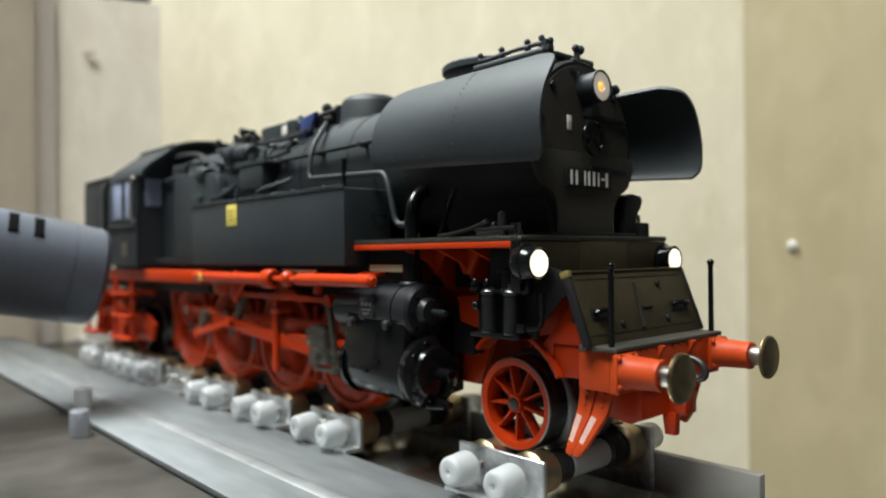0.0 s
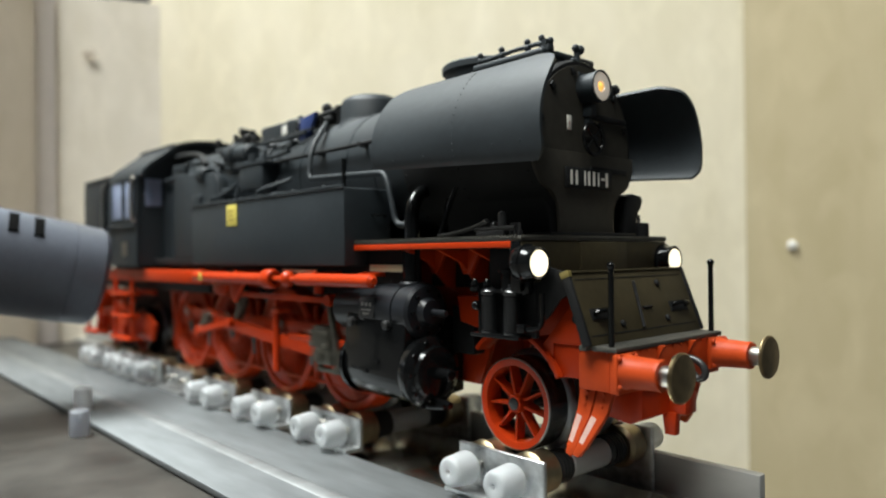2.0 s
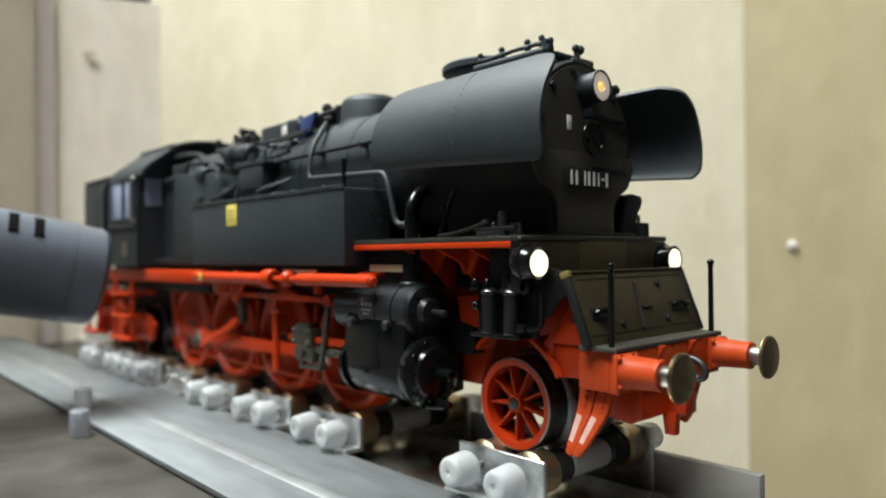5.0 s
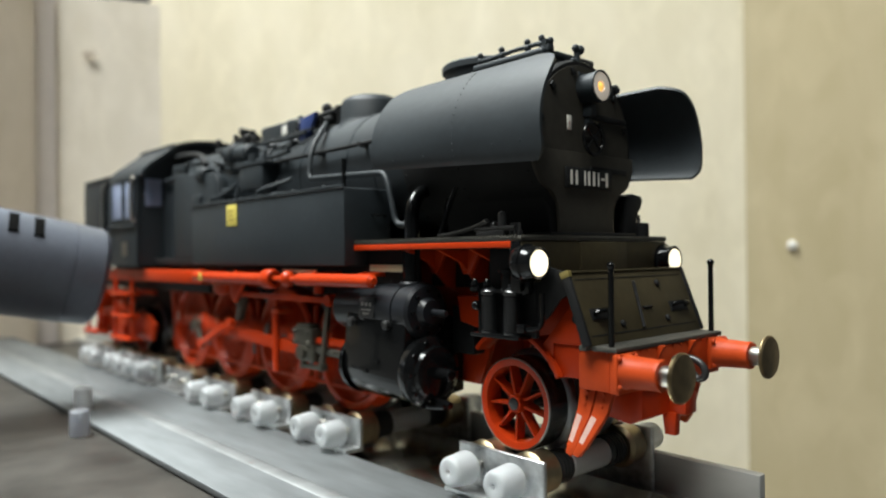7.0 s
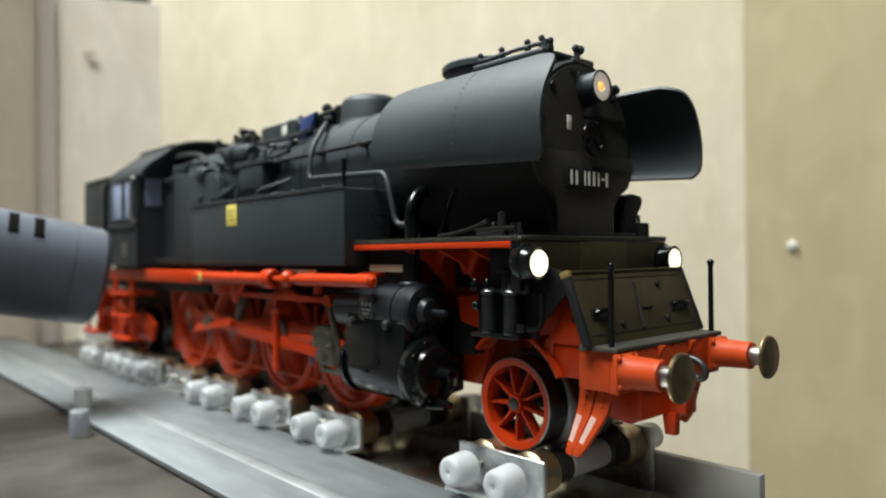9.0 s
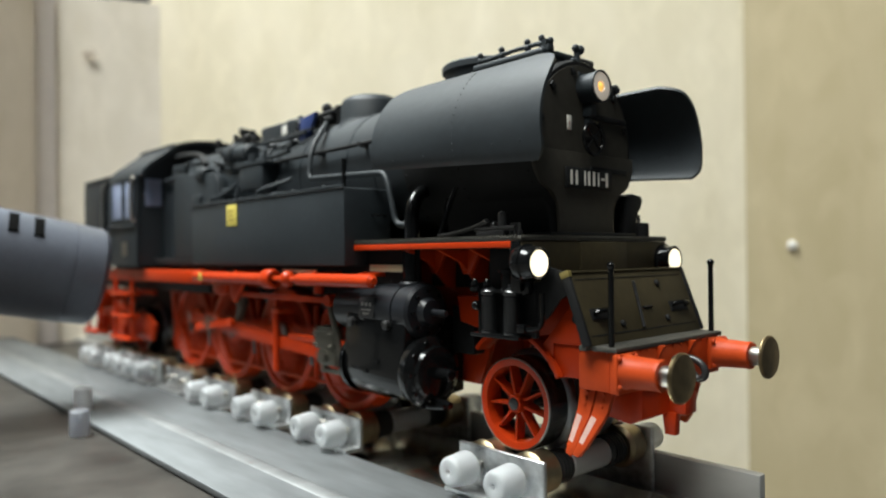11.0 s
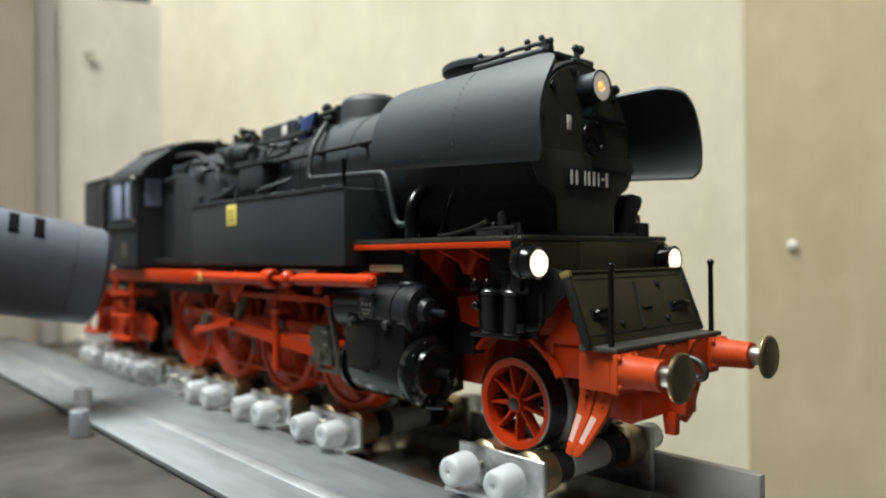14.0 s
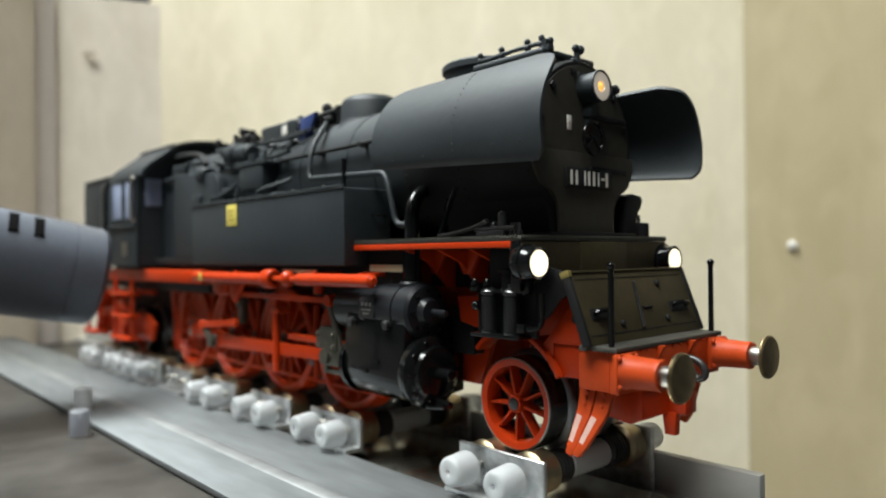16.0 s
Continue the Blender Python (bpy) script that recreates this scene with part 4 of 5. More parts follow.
    hk = tube([(0.0, 0.0, 12.2), (1.7, 0.0, 12.7), (3.2, 0, 12.4), (4.0, 0, 11.4), (3.8, 0, 10.6), (3.0, 0, 10.3), (2.5, 0, 10.9)], 0.42, 10)
    part("coupling_hook", hk, DARK, loco)
    for y in (-3.2, 3.6):
        part("gusset", prism([(0, 14.2), (0.9, 14.2), (0, 12.6)], "y", y - 0.2, y + 0.2), SATIN, b)


buffer_beam()


# ---- wheels ----
def spoked_wheel(name, radius, spokes, weight=False, side=-1, first_angle=0.16):
    """A red spoked wheel about the origin, its outer face towards side; tyre, hub, spokes and balance weight."""
    s = side
    inner = [(-0.9, radius * 0.72), (1.3, radius * 0.855)] if weight else [(0.2, radius * 0.80), (1.35, radius * 0.82)]
    rim = lathe((0, 0, 0), (0, s, 0), inner + [(1.45, radius * 0.87), (1.5, radius * 0.955), (1.35, radius * 0.982), (-1.2, radius * 0.982), (-1.2, inner[0][1]), inner[0]], 56)
    w = part(name, rim, RED, loco)
    part("tyre", lathe((0, 0, 0), (0, s, 0), [(1.28, radius * 0.98), (1.3, radius * 0.99), (1.2, radius), (-1.9, radius + 0.06), (-1.9, radius * 0.9), (-1.2, radius * 0.9)], 64), RED if weight else TYRE, w, "red painted tyre" if weight else "glossy blackened tyre")
    if not weight:
        part("tyre_edge", lathe((0, 0, 0), (0, s, 0), [(1.34, radius * 0.955), (1.52, radius * 0.962), (1.50, radius * 0.985), (1.28, radius * 0.99)], 64), STEEL, w, "bright worn tyre edge")
    part("flange", lathe((0, 0, 0), (0, s, 0), [(-1.88, radius * 0.9), (-1.88, radius + 0.12), (-2.2, radius + 0.55), (-2.5, radius + 0.75), (-3.0, radius + 0.75), (-3.1, radius * 0.9)], 64), FLANGE, w, "worn steel wheel flange")
    part("hub", lathe((0, 0, 0), (0, s, 0), [(-1.0, radius * 0.2), (1.1, radius * 0.21), (1.5, radius * 0.18), (1.5, radius * 0.12)], 28), RED, w)
    part("axle_end", lathe((0, 0, 0), (0, s, 0), [(0.6, radius * 0.14), (1.62, radius * 0.13), (1.7, radius * 0.09), (1.7, 0)], 24), DARK, w)
    first = None
    for k in range(spokes):
        a = 2 * math.pi * k / spokes + first_angle
        if first is None:
            sp = bmesh.new()
            r0, r1 = radius * 0.16, radius * 0.83
            h0, h1 = radius * 0.055, radius * 0.036
            vs = [sp.verts.new(c) for c in ((r0, s * -0.7, -h0), (r0, s * -0.7, h0), (r0, s * 0.9, h0 * 0.55), (r0, s * 0.9, -h0 * 0.55), (r1, s * -0.6, -h1), (r1, s * -0.6, h1), (r1, s * 0.75, h1 * 0.55), (r1, s * 0.75, -h1 * 0.55))]
            for f in ((0, 1, 2, 3), (4, 7, 6, 5), (0, 4, 5, 1), (1, 5, 6, 2), (2, 6, 7, 3), (3, 7, 4, 0)):
                sp.faces.new([vs[i] for i in f])
            first = part("spoke", sp, RED, w)
            first.rotation_euler = (0, a, 0)
        else:
            alike(first, turn=(0, a, 0))
    if weight:
        arc = [(radius * 0.83 * math.cos(a), radius * 0.83 * math.sin(a)) for a in [radians(180 - 48 + 6 * i) for i in range(17)]]
        part("balance_weight", prism(arc, "y", min(s * -0.3, s * 1.2), max(s * -0.3, s * 1.2), 0.12), RED, w)
        part("crank_boss", lathe((CRANK, 0, 0), (0, s, 0), [(0.0, 1.9), (1.5, 1.8), (1.7, 1.5), (1.7, 0)], 20), RED, w)
        part("crank_pin", lathe((CRANK, 0, 0), (0, s, 0), [(1.4, 0.8), (3.4, 0.8), (3.5, 0.6), (3.5, 0)], 18), STEEL, w, "bare steel crank pin")
    return w


CRANK = 3.8
WY = 7.05
lead = spoked_wheel("leading_wheel", LEAD_R, 9, first_angle=radians(-106))
lead.location = Vector((LEAD_X, -WY, LEAD_R)) * MM
lead2 = spoked_wheel("leading_wheel", LEAD_R, 9, side=1)
lead2.location = Vector((LEAD_X, WY, LEAD_R)) * MM
drive_near = [spoked_wheel("driving_wheel", DRIVE_R, 13, True) for x in DRIVERS]
drive_far = [spoked_wheel("driving_wheel", DRIVE_R, 13, True, 1) for x in DRIVERS]
for x in BOGIE:
    for s in (-1, 1):
        w = spoked_wheel("bogie_wheel", LEAD_R, 9, side=s)
        w.location = Vector((x, s * WY, LEAD_R)) * MM
part("axle", rod((LEAD_X, -6.5, LEAD_R), (LEAD_X, 6.5, LEAD_R), 1.1, n=16), DARK, loco)


# ---- frames and running gear that stay still ----
def underframe():
    for s in (-1, 1):
        y0, y1 = sorted((s * 3.7, s * 4.5))
        f = prism([(-4.5, 14.3), (-4.5, 9.6), (-8, 9.6), (-10.5, 13.6), (-24, 13.6), (-27, 6.5), (-44, 6.5), (-44, 21.6), (-42, 21.6), (-38, 25.2), (-16, 25.2), (-11, 20.5)], "y", y0, y1, 0.15)
        part("main_frame", f, RED, loco, "red main frame plate")
        # Rear frame in black: the shade behind the wheels is put into its colour.
        part("shaded_frame", prism([(-44.1, 6.5), (-170, 6.5), (-170, 21.6), (-44.1, 21.6)], "y", y0, y1, 0.15), SOOT, loco, "inner frame plate, painted black for the shade between the wheels")
    part("frame_stretcher", box(-30, -26, -3.7, 3.7, 7, 20, 0.2), RED, loco)
    part("frame_stretcher", box(-170, -32, -3.7, 3.7, 13, 20, 0.2), SOOT, loco)
    # plates beside the apron
    gp = prism([(-9.6, 14.2), (-4.8, 14.2), (-4.9, 16.0), (-6.2, 18.7), (-7.0, 18.9), (-9.6, 15.8), (-11.6, 13.6), (-9.6, 12.6)], "y", -9.9, -9.2, 0.15)
    g = part("frame_gusset", gp, RED, loco)
    part("hole", lathe((-6.3, -9.95, 17.2), (0, 1, 0), [(0, 0), (0, 0.55), (0.1, 0.55)], 16), SOOT, g)
    part("frame_gusset", prism([(-9.6, 14.2), (-4.8, 14.2), (-4.9, 16.4), (-7.6, 20.4), (-8.8, 20.4), (-11.0, 15.6)], "y", 9.2, 9.9, 0.15), RED, loco)
    # splasher over the leading wheel
    for a0, a1, y0, y1 in ((28, 64, -10.4, -5.2), (122, 140, -7.8, -5.2)):
        pts_o = [(LEAD_X + 9.9 * math.cos(radians(a)), LEAD_R + 9.9 * math.sin(radians(a))) for a in range(a0, a1 + 1, 6)]
        pts_i = [(LEAD_X + 9.3 * math.cos(radians(a)), LEAD_R + 9.3 * math.sin(radians(a))) for a in range(a1 - (a1 - a0) % 6, a0 - 1, -6)]
        part("splasher", prism(pts_o + pts_i, "y", y0, y1, 0.1), RED, loco, "red curved splasher over the wheel")
    part("splasher_web", prism([(-12.4, 14.0), (-9.0, 14.2), (-4.6, 14.2), (-4.6, 10.4), (-8.4, 10.4), (-9.6, 12.2)], "y", -9.6, -8.9, 0.15), RED, loco)
    part("pony_frame", prism([(-26, 4.2), (-9, 4.2), (-8, 8), (-13, 9.5), (-24, 9.5)], "y", -2.0, 2.0, 0.3), SOOT, loco)
    # hangers and brackets under the footplate
    for x, w in ((-31.0, 2.4), (-24.5, 2.6), (-18.6, 1.6)):
        b = part("frame_bracket", prism([(x - w, 25.3), (x + w, 25.3), (x + w * 0.6, 23.6), (x + w * 0.25, 22.0), (x - w * 0.25, 22.0), (x - w * 0.6, 23.6)], "y", -9.4, -8.5, 0.2), RED, loco, "red bracket under the footplate")
        part("web", prism([(-14.6, 25.3), (-5.4, 25.3), (-5.4, 19.5), (-7.0, 20.2), (-10.5, 23.6)], "x", x - 0.3, x + 0.3, 0.08), RED, b)
    part("frame_rib", prism([(-27.0, 19.0), (-19.6, 19.4), (-19.2, 15.4), (-21.4, 14.6), (-26.4, 15.6)], "y", -8.8, -8.0, 0.3), RED, loco, "red frame rib beside the air pump")
    part("smokebox_stay", box(-22.0, -15.5, -8.6, -7.9, 15.4, 18.6, 0.5), RED, loco)
    part("cross_plate", box(-36, -13, -5.4, 5.4, 20.0, 25.3, 0.2), SOOT, loco)
    # Black block put where shade fills the space behind the cylinder.
    part("shaded_gap_block", box(-29.5, -25.2, -7.4, -5.2, 11.0, 17.5, 0.3), SOOT, loco)
    # long red air reservoirs and pipes along the frame
    p = rod((-54.6, -17.0, 21.0), (-34.6, -17.0, 21.1), 0.95, n=24, bev=0.5)
    part("air_reservoir", p, RED, loco, "long red air reservoir below the tank")
    p = rod((-93.0, -17.0, 20.85), (-62.0, -17.0, 20.85), 0.98, n=24, bev=0.5)
    r = part("air_reservoir", p, RED, loco, "long red air reservoir below the tank")
    part("reservoir_band", lathe((-64.6, -17.0, 20.9), (1, 0, 0), [(0, 0.9), (0, 1.45), (0.3, 1.6), (2.6, 1.6), (2.9, 1.45), (2.9, 0.9)], 26), RED, r)
    part("reservoir_end", ball((-57.4, -17.1, 21.0), 1.3, n=20), RED, r)
    part("reservoir_pipe", rod((-62, -17.0, 20.95), (-54, -17.0, 20.95), 0.5, n=12), RED, r)
    for x in (-90, -76, -50, -38):
        part("reservoir_strap", box(x - 0.4, x + 0.4, -17.0, -10.0, 21.6, 22.2, 0.1), RED, r)
    lg = box(-174, -93.5, -15.4, -13.5, 19.2, 21.9, 0.25)
    part("side_sill", lg, RED, loco, "red sill below the cab")
    part("yellow_mark", box(-88.9, -87.8, -18.1, -17.7, 20.1, 21.6, 0.05), YELLOW, loco, "small yellow mark on the reservoir")
    # Black box added to close the see-through gap below the cab.
    part("rear_gap_fill", box(-174, -100, -11, 11, 16.9, 21.8, 0.2), SOOT, loco)
    part("reservoir_shelf", box(-100, -66, -12.4, -11.2, 19.0, 19.6, 0.1), RED, loco)
    part("pipe_bracket", prism([(-88.6, 19.4), (-82.4, 19.4), (-83.2, 17.9), (-84.6, 17.4), (-87.0, 17.4), (-88.2, 17.9)], "y", -15.6, -14.4, 0.3), RED, loco)
    part("link_bracket", prism([(-80.2, 19.8), (-74.8, 19.8), (-77.0, 17.4), (-78.2, 16.2), (-79.2, 17.2)], "y", -16.2, -15.2, 0.25), RED, loco)
    part("valve_bracket", tube([(-50.6, -15.6, 20.6), (-50.6, -15.6, 18.8)], 0.8, 12), RED, loco)
    # slide bar, its hanger, brake blocks
    part("slide_bar", box(-62.8, -44.4, -14.0, -12.6, 10.7, 11.7, 0.12), RED, loco, "red crosshead slide bar")
    hg = rod((-66.2, -14.3, 5.0), (-66.2, -14.3, 15.6), 0.6, n=12, bev=0.15)
    rod((-65.9, -14.3, 15.4), (-65.9, -14.3, 18.6), 0.4, bm=hg, n=10)
    box(-66.8, -64.4, -14.9, -12.2, 14.9, 15.8, 0.15, hg)
    part("slide_bar_hanger", hg, RED, loco)
    for x in [d + 10.2 for d in DRIVERS] + [DRIVERS[-1] - 10.2]:
        bk = part("brake_hanger", tube([(x, -8.0, 16), (x - 0.4, -8.0, 9), (x, -8.0, 3.2)], 0.5, 8), RED, loco)
        part("brake_block", prism([(x - 1.6, 5.6), (x - 0.4, 5.4), (x - 0.1, 9.8), (x - 0.9, 10.2), (x - 1.9, 9.2)], "y", -8.6, -6.4, 0.15), DARK, bk)
    part("brake_rod", rod((-125, -8.0, 3.0), (-44, -8.0, 3.0), 0.35, n=8), RED, loco)
    rr = box(-76.6, -48.2, -15.4, -14.9, 17.35, 18.3, 0.12)
    rod((-48.6, -15.5, 17.8), (-48.6, -12.6, 17.8), 0.9, bm=rr, n=14)
    part("radius_rod", rr, RED, loco, "red valve radius rod")
    vs = rod((-51, -13.2, 17.8), (-43, -13.2, 17.8), 0.55, n=12)
    box(-51.6, -48.2, -14.2, -12.5, 16.9, 18.7, 0.2, vs)
    rod((-47.6, -13.2, 17.8), (-46.4, -13.2, 17.8), 1.3, bm=vs, n=16)
    part("valve_spindle", vs, GUN, loco)
    # trailing bogie and steps below the cab
    part("bogie_frame", prism([(-170, 4.4), (-131, 4.4), (-129, 8.5), (-134, 11), (-147, 10.2), (-154, 10.2), (-166, 11), (-172, 8.5)], "y", -11.6, -10.6, 0.25), RED, loco, "red trailing bogie frame")
    for x in BOGIE:
        ax = box(x - 2.6, x + 2.6, -12.8, -11.2, 3.6, 9.2, 0.35)
        rod((x, -13.4, LEAD_R), (x, -12.6, LEAD_R), 1.7, bm=ax, n=20, bev=0.2)
        part("axle_box", ax, RED, loco)
    sp = bmesh.new()
    for k in range(5):
        box(-157.5 + k * 1.3, -143.5 - k * 1.3, -12.5, -11.4, 11.0 + k * 0.55, 11.45 + k * 0.55, 0.06, sp)
    part("leaf_spring", sp, RED, loco)
    part("bogie_tie", box(-172, -128, -12.3, -11.3, 15.6, 16.8, 0.2), RED, loco)
    for x0, x1 in ((-145.8, -133.0), (-168.0, -158.0)):
        st = bmesh.new()
        for x in (x0 + 0.5, x1 - 0.5):
            box(x - 0.4, x + 0.4, -15.6, -14.9, 4.6, 21.0, 0.1, st)
        for z in (4.6, 10.0, 15.4):
            box(x0, x1, -16.6, -13.4, z, z + 0.7, 0.12, st)
        part("cab_step", st, RED, loco, "red cab steps")
    part("ash_pan", prism([(-131, 20), (-103, 20), (-108, 9), (-128, 9)], "y", -7.6, 7.6, 0.4), RED, loco)
    part("rear_beam", box(-177, -175, -12, 12, 9, 15, 0.2), RED, loco)


underframe()


def cylinder_block(s):
    """Cylinder and valve chest in one casing with covers, bolts and a maker's plate."""
    Y = 12.4
    pr = []
    for a in range(-100, 1, 10):
        pr.append((Y + 4.2 * math.cos(radians(a)), 9.2 + 4.6 * math.sin(radians(a))))
    for a in range(0, 181, 12):
        pr.append((Y - 0.2 + 3.6 * math.cos(radians(a)) * (1.0 if a < 90 else 0.9), 16.9 + 3.2 * math.sin(radians(a))))
    pr += [(5.2, 15), (5.2, 5.5)]
    pr = [(s * y, z) for y, z in pr]
    c = part("cylinder_block", prism(pr, "x", -42.8, -29.4, 0.3), GLOSS, loco, "glossy black cylinder block")
    # cylinder cover and valve cover at the front
    part("cylinder_cover", lathe((-29.6, s * Y, 9.0), (1, 0, 0), [(0, 4.7), (0.4, 4.9), (1.4, 4.9), (1.7, 4.6), (2.0, 3.6), (2.6, 3.4), (2.8, 2.4), (3.0, 0)], 44), GLOSS, c)
    part("cylinder_cover", lathe((-42.7, s * Y, 9.0), (-1, 0, 0), [(0, 4.5), (0.8, 4.5), (1.0, 3.4), (1.6, 1.2), (1.6, 0)], 36), GLOSS, c)
    part("valve_chest", lathe((-46.9, s * (Y + 0.1), 17.0), (1, 0, 0), [(0, 0), (0, 2.7), (0.5, 3.35), (9.4, 3.45), (9.5, 3.62), (14.4, 3.62), (14.5, 3.4), (14.9, 3.4), (15.0, 3.78), (17.6, 3.78), (18.0, 3.4), (18.2, 2.0), (19.0, 1.6), (19.2, 0)], 44), CYL, c)
    part("valve_rod_end", rod((-28.4, s * Y, 17.0), (-25.2, s * Y, 16.9), 0.5, n=14, bev=0.12), CYL, c)
    part("piston_rod_end", rod((-27, s * Y, 9.0), (-24.2, s * Y, 9.0), 0.8, n=14, bev=0.15), GLOSS, c)
    for k in range(10):
        a = 2 * math.pi * k / 10
        part("cover_bolt", rod((-28.2, s * Y + 4.2 * math.cos(a), 9.0 + 4.2 * math.sin(a)), (-27.5, s * Y + 4.2 * math.cos(a), 9.0 + 4.2 * math.sin(a)), 0.28, n=6), GLOSS, c)
    for k in range(8):
        a = 2 * math.pi * k / 8
        part("cover_bolt", rod((-29.0, s * Y + 2.8 * math.cos(a), 17 + 2.8 * math.sin(a)), (-28.4, s * Y + 2.8 * math.cos(a), 17 + 2.8 * math.sin(a)), 0.25, n=6), GLOSS, c)
    for x, z in ((-40.7, 15.3), (-32.6, 15.3)):
        part("casing_bolt", lathe((x, s * (Y + 3.9), z), (0, s, 0), [(0, 0.65), (0.6, 0.65), (0.8, 0.4), (0.8, 0)], 12), DARK, c)
    for x, z in ((-34.6, 10.2), (-37.2, 8.6)):
        part("casing_bolt", lathe((x, s * (Y + 4.1), z), (0, s, 0), [(0, 0.3), (0.25, 0.3), (0.3, 0)], 10), GLOSS, c)
    if s < 0:
        tilt = Matrix.Translation((-37.6, -15.92, 17.4)) @ Matrix.Rotation(radians(-8), 4, "X")
        p = part("maker_plate", box(-1.75, 1.75, -0.22, 0.2, -1.5, 1.5, 0.05, turn=tilt), DARK, c, "small black plate with pale print bars")
        for k in range(3):
            part("print_bar", box(-1.25 + k * 0.9, -0.75 + k * 0.9, -0.27, -0.2, 0.15, 0.65, turn=tilt), STEEL, p)
        part("print_bar", box(-1.2, 1.1, -0.27, -0.2, -0.5, -0.25, turn=tilt), STEEL, p)
        part("print_bar", box(-0.7, 0.7, -0.27, -0.2, -1.05, -0.75, turn=tilt), STEEL, p)
    part("steam_elbow", rod((-31.9, s * 12.6, 19.5), (-31.9, s * 12.6, 26.3), 1.3, n=20), GLOSS, c)
    part("elbow_collar", rod((-31.9, s * 12.6, 20.2), (-31.9, s * 12.6, 21.0), 1.75, n=20, bev=0.2), CYL, c)
    part("relief_valve", rod((-36.0, s * 12.4, 20.4), (-36.0, s * 12.4, 21.4), 0.5, n=10, bev=0.1), CYL, c)
    part("drain_cock", tube([(-29.5, s * 13.2, 4.4), (-27.5, s * 13.4, 4.6), (-24.6, s * 13.4, 5.0)], 0.35, 8), GLOSS, c)
    part("drain_cock", rod((-27.5, s * 12.4, 5.4), (-24.6, s * 12.4, 5.0), 0.5, n=10), GLOSS, c)


cylinder_block(-1)
cylinder_block(1)


def air_pump():
    """The finned twin-cylinder air pump under the footplate."""
    p = part("air_pump", box(-19.0, -11.2, -14.2, -11.8, 14.7, 15.2, 0.15), GLOSS, loco, "black finned twin air pump")
    for x in (-16.6, -12.95):
        prof = [(0, 0), (0, 1.05), (0.25, 1.1), (0.32, 0.8)]
        for k in range(12):
            z = 0.36 + k * 0.345
            prof += [(z, 0.74), (z + 0.05, 1.02), (z + 0.17, 1.02), (z + 0.22, 0.74)]
        prof += [(4.55, 0.8), (4.6, 1.08), (5.0, 1.12), (5.25, 0.95), (5.5, 0.5), (5.9, 0.42), (5.9, 0)]
        part("finned_barrel", lathe((x, -13.2, 15.2), (0, 0, 1), prof, 28), PUMP, p)
    part("steam_cylinder", lathe((-13.9, -12.6, 19.8), (0, 0, 1), [(0, 1.0), (2.5, 1.0), (2.6, 1.35), (3.0, 1.35), (3.1, 0.9), (3.1, 0)], 26), GLOSS, p)
    part("top_plate", box(-18.4, -11.0, -13.0, -11.8, 19.9, 20.3, 0.12), GLOSS, p)
    for x in (-18.7, -16.6, -11.4):
        part("oil_cup", lathe((x, -13.6, 20.0), (0, 0, 1), [(0, 0.25), (0.2, 0.6), (0.5, 0.62), (0.75, 0.35), (0.9, 0.5), (1.3, 0.42), (1.7, 0.15), (1.7, 0)], 14), GLOSS, p)
    part("stay", box(-18.9, -18.5, -12.9, -11.9, 14.8, 21.2, 0.1), GLOSS, p)
    part("bolt", ball((-18.9, -13.2, 18.4), 0.6, n=10), GLOSS, p)
    part("air_pipe", tube([(-11.4, -13.6, 16.0), (-9.0, -13.4, 16.1), (-8.4, -13.2, 16.8), (-8.4, -13.2, 20.2)], 0.32, 8), GLOSS, p)
    part("air_union", box(-11.6, -10.4, -14.1, -12.9, 15.6, 16.6, 0.15), GLOSS, p)
    # Black plate added to darken the lit red frame behind it.
    part("dark_plate", prism([(-10.6, 23.6), (-6.7, 22.6), (-5.9, 20.2), (-7.2, 19.4), (-8.7, 17.6), (-10.6, 16.0)], "y", -11.7, -11.2, 0.1), SOOT, p, "dull black plate added over the red frame beside the air pump")
    part("back_plate", box(-17.9, -10.5, -11.8, -11.2, 14.8, 25.3, 0.1), SOOT, p)


air_pump()

# ---- rods that move ----
ROD_Y, ROD_LEN = -13.5, 41.2
MAIN = 2


def bar(length, w0, w1, t, boss0, boss1, lead=0.0):
    b = prism([(-0.0, -w0), (length, -w1), (length, w1), (0.0, w0)], "y", -t, t, 0.08)
    lathe((0, -t - 0.15, 0), (0, 1, 0), [(0, 0), (0, boss0), (2 * t + 0.3, boss0), (2 * t + 0.3, 0)], 20, b)
    lathe((length, -t - 0.15, 0), (0, 1, 0), [(0, 0), (0, boss1), (2 * t + 0.3, boss1), (2 * t + 0.3, 0)], 20, b)
    return b


main_rod = part("connecting_rod", bar(ROD_LEN, 1.15, 0.95, 0.45, 1.7, 1.3), RED, loco, "red connecting rod")
part("big_end", lathe((0, -0.75, 0), (0, 1, 0), [(0, 0), (0, 1.2), (0.3, 1.35), (1.4, 1.35), (1.4, 0)], 20), GUN, main_rod)
cr = bmesh.new()
for k in range(3):
    seg = bar(DRIVERS[2 - k] - DRIVERS[3 - k], 0.8, 0.8, 0.4, 1.5, 1.5)
    seg.transform(Matrix.Translation((DRIVERS[3 - k] - DRIVERS[MAIN], 0, 0)))
    merge(cr, seg)
coupling_rod = part("coupling_rod", cr, RED, loco, "red coupling rod")
ch = box(-3.0, 2.6, -1.5, 0.6, 1.1, 3.9, 0.2)
box(-2.2, 1.6, -1.3, 0.8, 3.8, 4.5, 0.15, ch)
box(-1.8, 2.8, -1.3, 0.5, -1.4, 1.2, 0.25, ch)
rod((-0.4, -1.9, 0), (-0.4, 1.0, 0), 1.15, bm=ch, n=18)
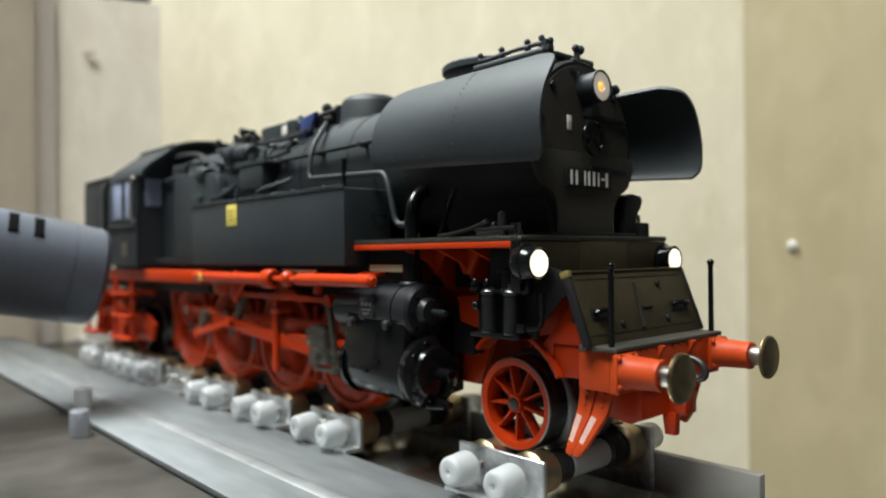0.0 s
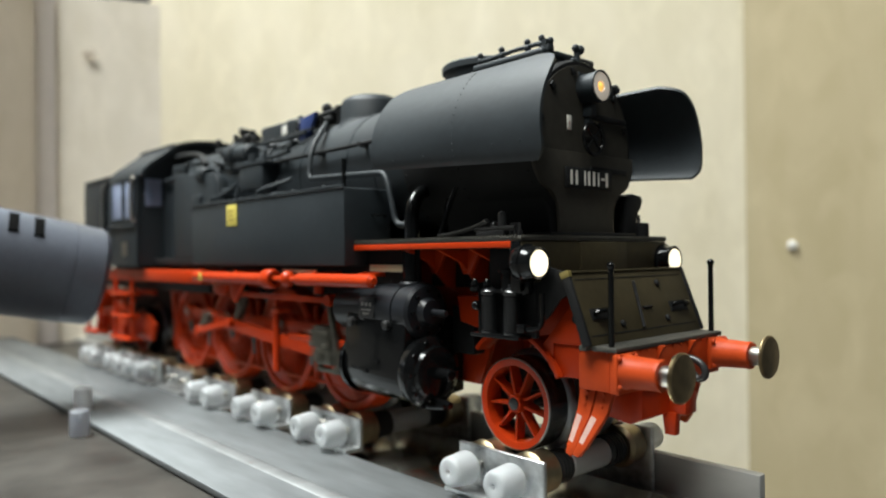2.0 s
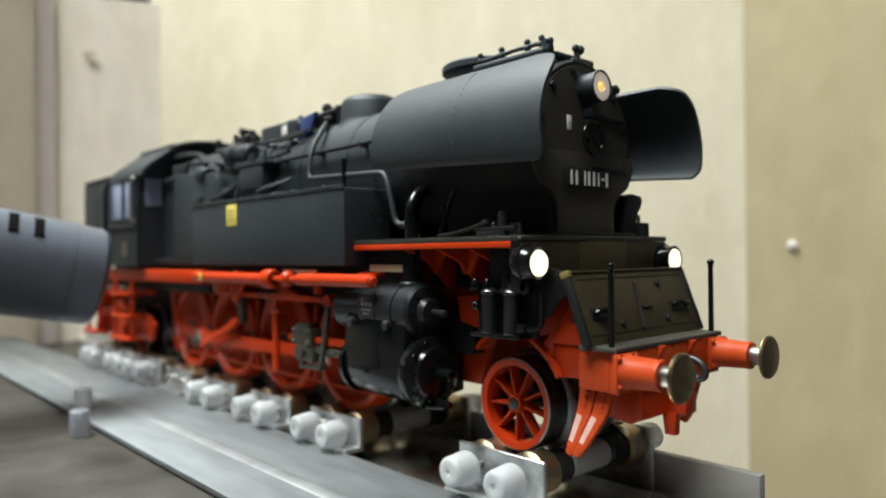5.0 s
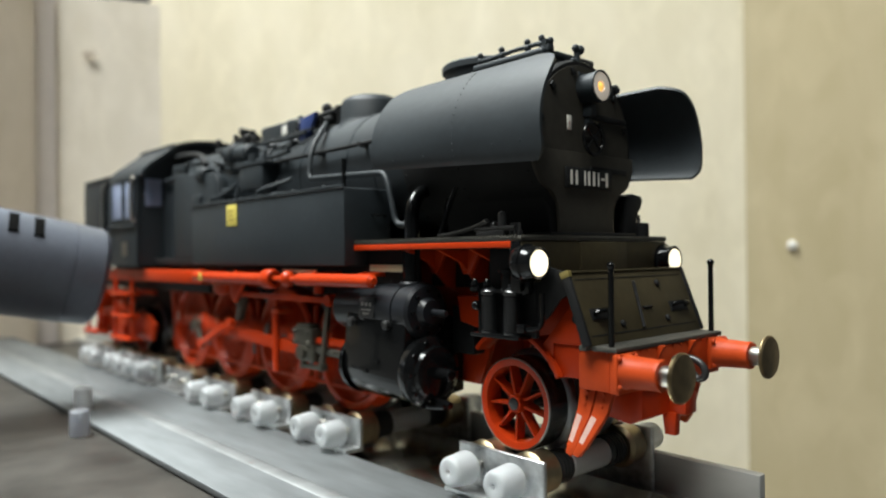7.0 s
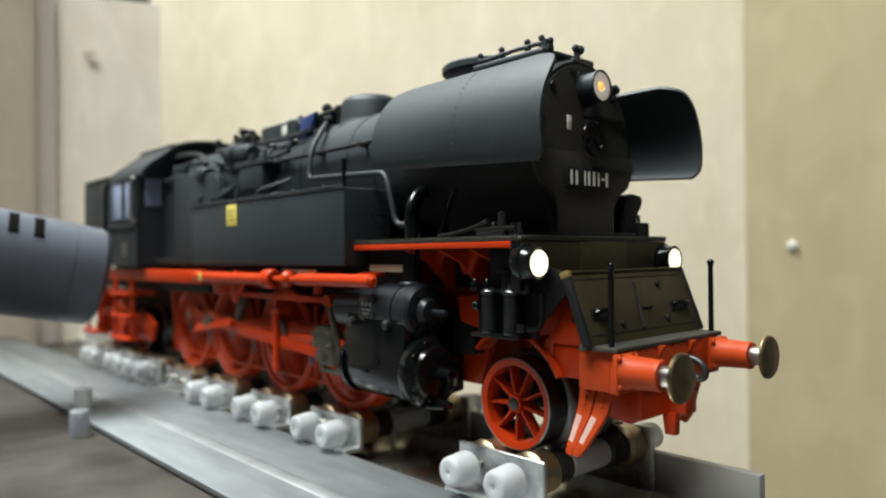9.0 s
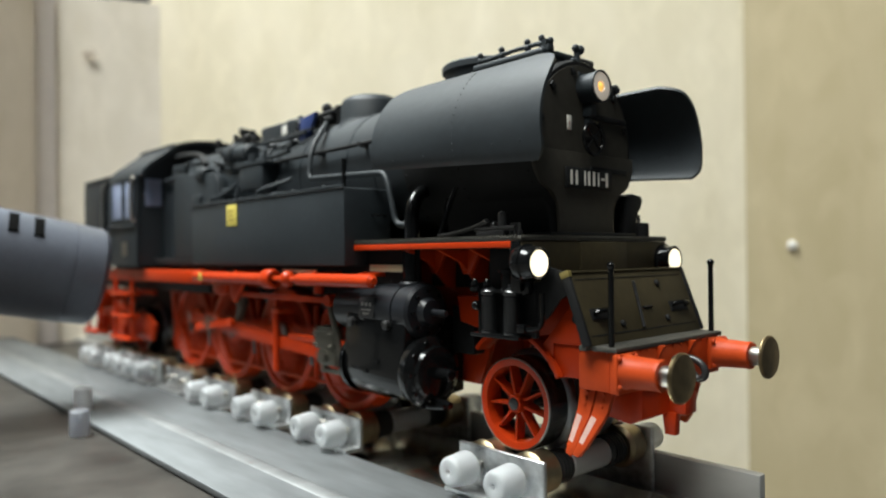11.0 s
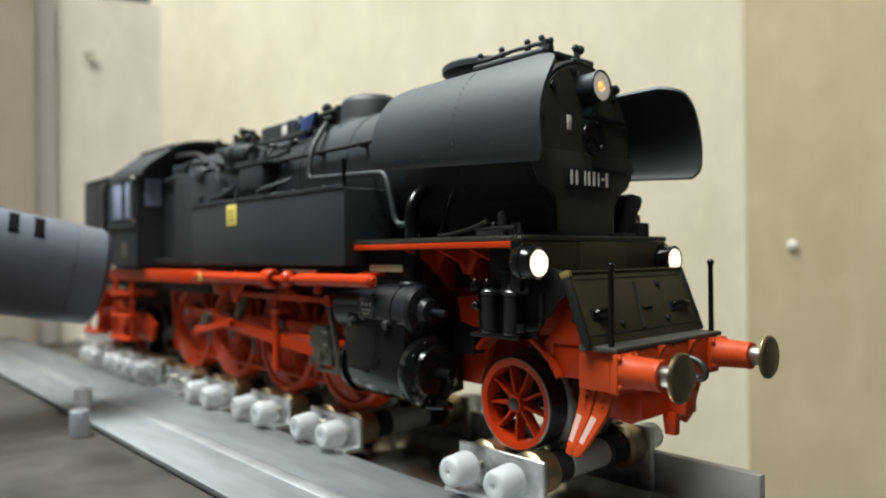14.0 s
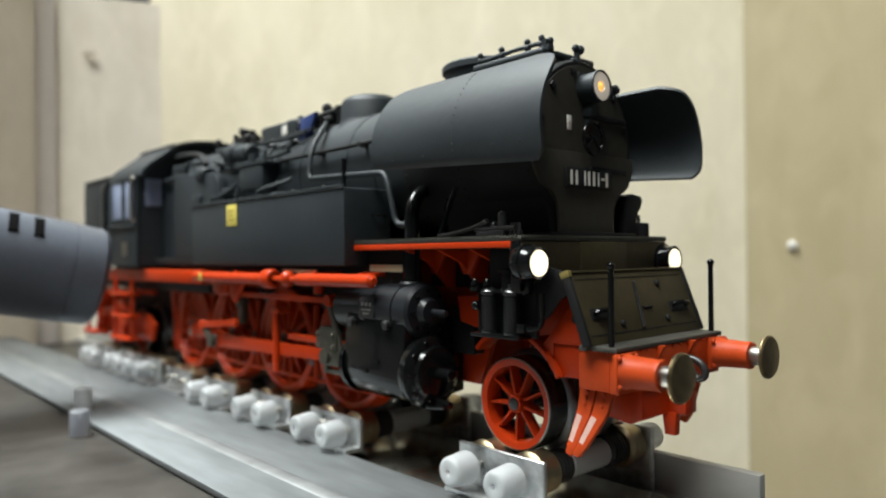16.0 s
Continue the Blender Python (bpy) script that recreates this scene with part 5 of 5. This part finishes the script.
rod((2, -0.2, 0.4), (10.5, -0.2, 0.4), 0.65, bm=ch, n=12)
for x in (-2.2, 1.8):
    ball((x, -1.6, 3.4), 0.35, ch, 8)
    ball((x, -1.6, 1.6), 0.35, ch, 8)
crosshead = part("crosshead", ch, GUN, loco, "oily gunmetal crosshead")
part("union_link", box(-1.4, 4.8, -1.0, -0.4, -2.6, -1.9, 0.12), GUN, crosshead)
part("drop_arm", box(-1.5, -0.5, -1.1, -0.3, -2.7, 0.5, 0.12), GUN, crosshead)
cl = prism([(-0.5, 0.5), (0.5, 0.5), (0.42, -5), (0.35, -10.6), (-0.35, -10.6), (-0.42, -5)], "y", -0.35, 0.35, 0.08)
lathe((0, -0.6, -10.6), (0, 1, 0), [(0, 0), (0, 0.7), (1.2, 0.7), (1.2, 0)], 14, cl)
lathe((0, -0.6, 0), (0, 1, 0), [(0, 0), (0, 0.8), (1.2, 0.8), (1.2, 0)], 14, cl)
combination_lever = part("combination_lever", cl, GUN, loco, "thin gunmetal combination lever")
part("return_crank", bar(4.6, 0.8, 0.6, 0.35, 1.2, 0.9), GUN, drive_near[MAIN], "gunmetal return crank", at=(CRANK, ROD_Y + WY - 1.3, 0)).rotation_euler = (0, radians(205), 0)
ECC_LEN = 14.2
eccentric_rod = part("eccentric_rod", bar(ECC_LEN, 0.65, 0.55, 0.3, 0.9, 0.8), RED, loco, "red eccentric rod")
lk = prism([(-0.9, 3.2), (0.7, 3.2), (1.2, 0), (0.7, -3.4), (-0.2, -3.9), (-0.9, -3.4), (-0.4, 0)], "y", -0.6, 0.6, 0.12)
lathe((0, -0.9, 0), (0, 1, 0), [(0, 0), (0, 0.9), (1.8, 0.9), (1.8, 0)], 16, lk)
expansion_link = part("expansion_link", lk, GUN, loco, "gunmetal expansion link")


def wheel_turn(t):
    """Degrees through which the driving wheels have turned at t seconds: quick at first, then running down."""
    rows = [(0, 285), (0.5, 703), (1.0, 1150), (1.5, 1605), (2.0, 2098), (2.5, 2518), (3.0, 2998), (3.5, 3455), (4.0, 3895), (4.2, 4085),
            (6.3, 6070), (6.5, 6245), (7.0, 6690), (7.5, 7190), (8.0, 7640), (8.5, 8145), (9.0, 8595), (9.2, 8775), (11.3, 10675), (11.5, 10832),
            (12.0, 11220), (12.5, 11585), (13.0, 11915), (13.5, 12255), (14.0, 12540), (14.5, 12802), (15.0, 13025), (15.5, 13195), (16.0, 13335)]
    for (a, p), (b, q) in zip(rows, rows[1:]):
        if t <= b + 1e-9:
            return p + (q - p) * (t - a) / (b - a)
    return rows[-1][1]


def motions():
    n = int(SECONDS * FPS)
    times = [i / FPS for i in range(n + 1)]
    turn = [wheel_turn(t) for t in times]
    still = lambda x, y, z, ry=0.0: pose(x * MM, y * MM, z * MM, 0, ry, 0)
    for side, wheels in ((-1, drive_near), (1, drive_far)):
        for x, w in zip(DRIVERS, wheels):
            walk(w, [(t, still(x, side * WY, DRIVE_Z, a if side < 0 else a + 90)) for t, a in zip(times, turn)])
    xm = DRIVERS[MAIN]
    rods, heads, cross, levers, eccs, links = [], [], [], [], [], []
    for t, a in zip(times, turn):
        c, s = math.cos(radians(a)), math.sin(radians(a))
        px, pz = xm + CRANK * c, DRIVE_Z - CRANK * s
        heads.append((t, still(px, -WY - 2.6, pz)))
        hx = px + math.sqrt(ROD_LEN ** 2 - (DRIVE_Z - pz) ** 2)
        rods.append((t, still(px, ROD_Y, pz, -math.degrees(math.atan2(DRIVE_Z - pz, hx - px)))))
        cross.append((t, still(hx, ROD_Y, DRIVE_Z)))
        lean = math.degrees(math.atan2(hx + 4.7 - -49.6, 10.6))
        levers.append((t, still(-49.6, ROD_Y - 0.9, 17.7, -lean)))
        e = radians(a + 205)
        ex, ez = px + 4.6 * math.cos(e), pz - 4.6 * math.sin(e)
        bz = 12.4
        bx = ex + math.sqrt(max(ECC_LEN ** 2 - (bz - ez) ** 2, 1))
        eccs.append((t, still(ex, ROD_Y - 1.5, ez, -math.degrees(math.atan2(bz - ez, bx - ex)))))
        swing = math.degrees(math.asin(max(-0.5, min(0.5, (bx - -80.6) / 3.7))))
        links.append((t, still(-80.6, ROD_Y + 0.2, 16.0, -swing)))
    for ob, rows in ((coupling_rod, heads), (main_rod, rods), (crosshead, cross), (combination_lever, levers), (eccentric_rod, eccs), (expansion_link, links)):
        walk(ob, rows)


motions()
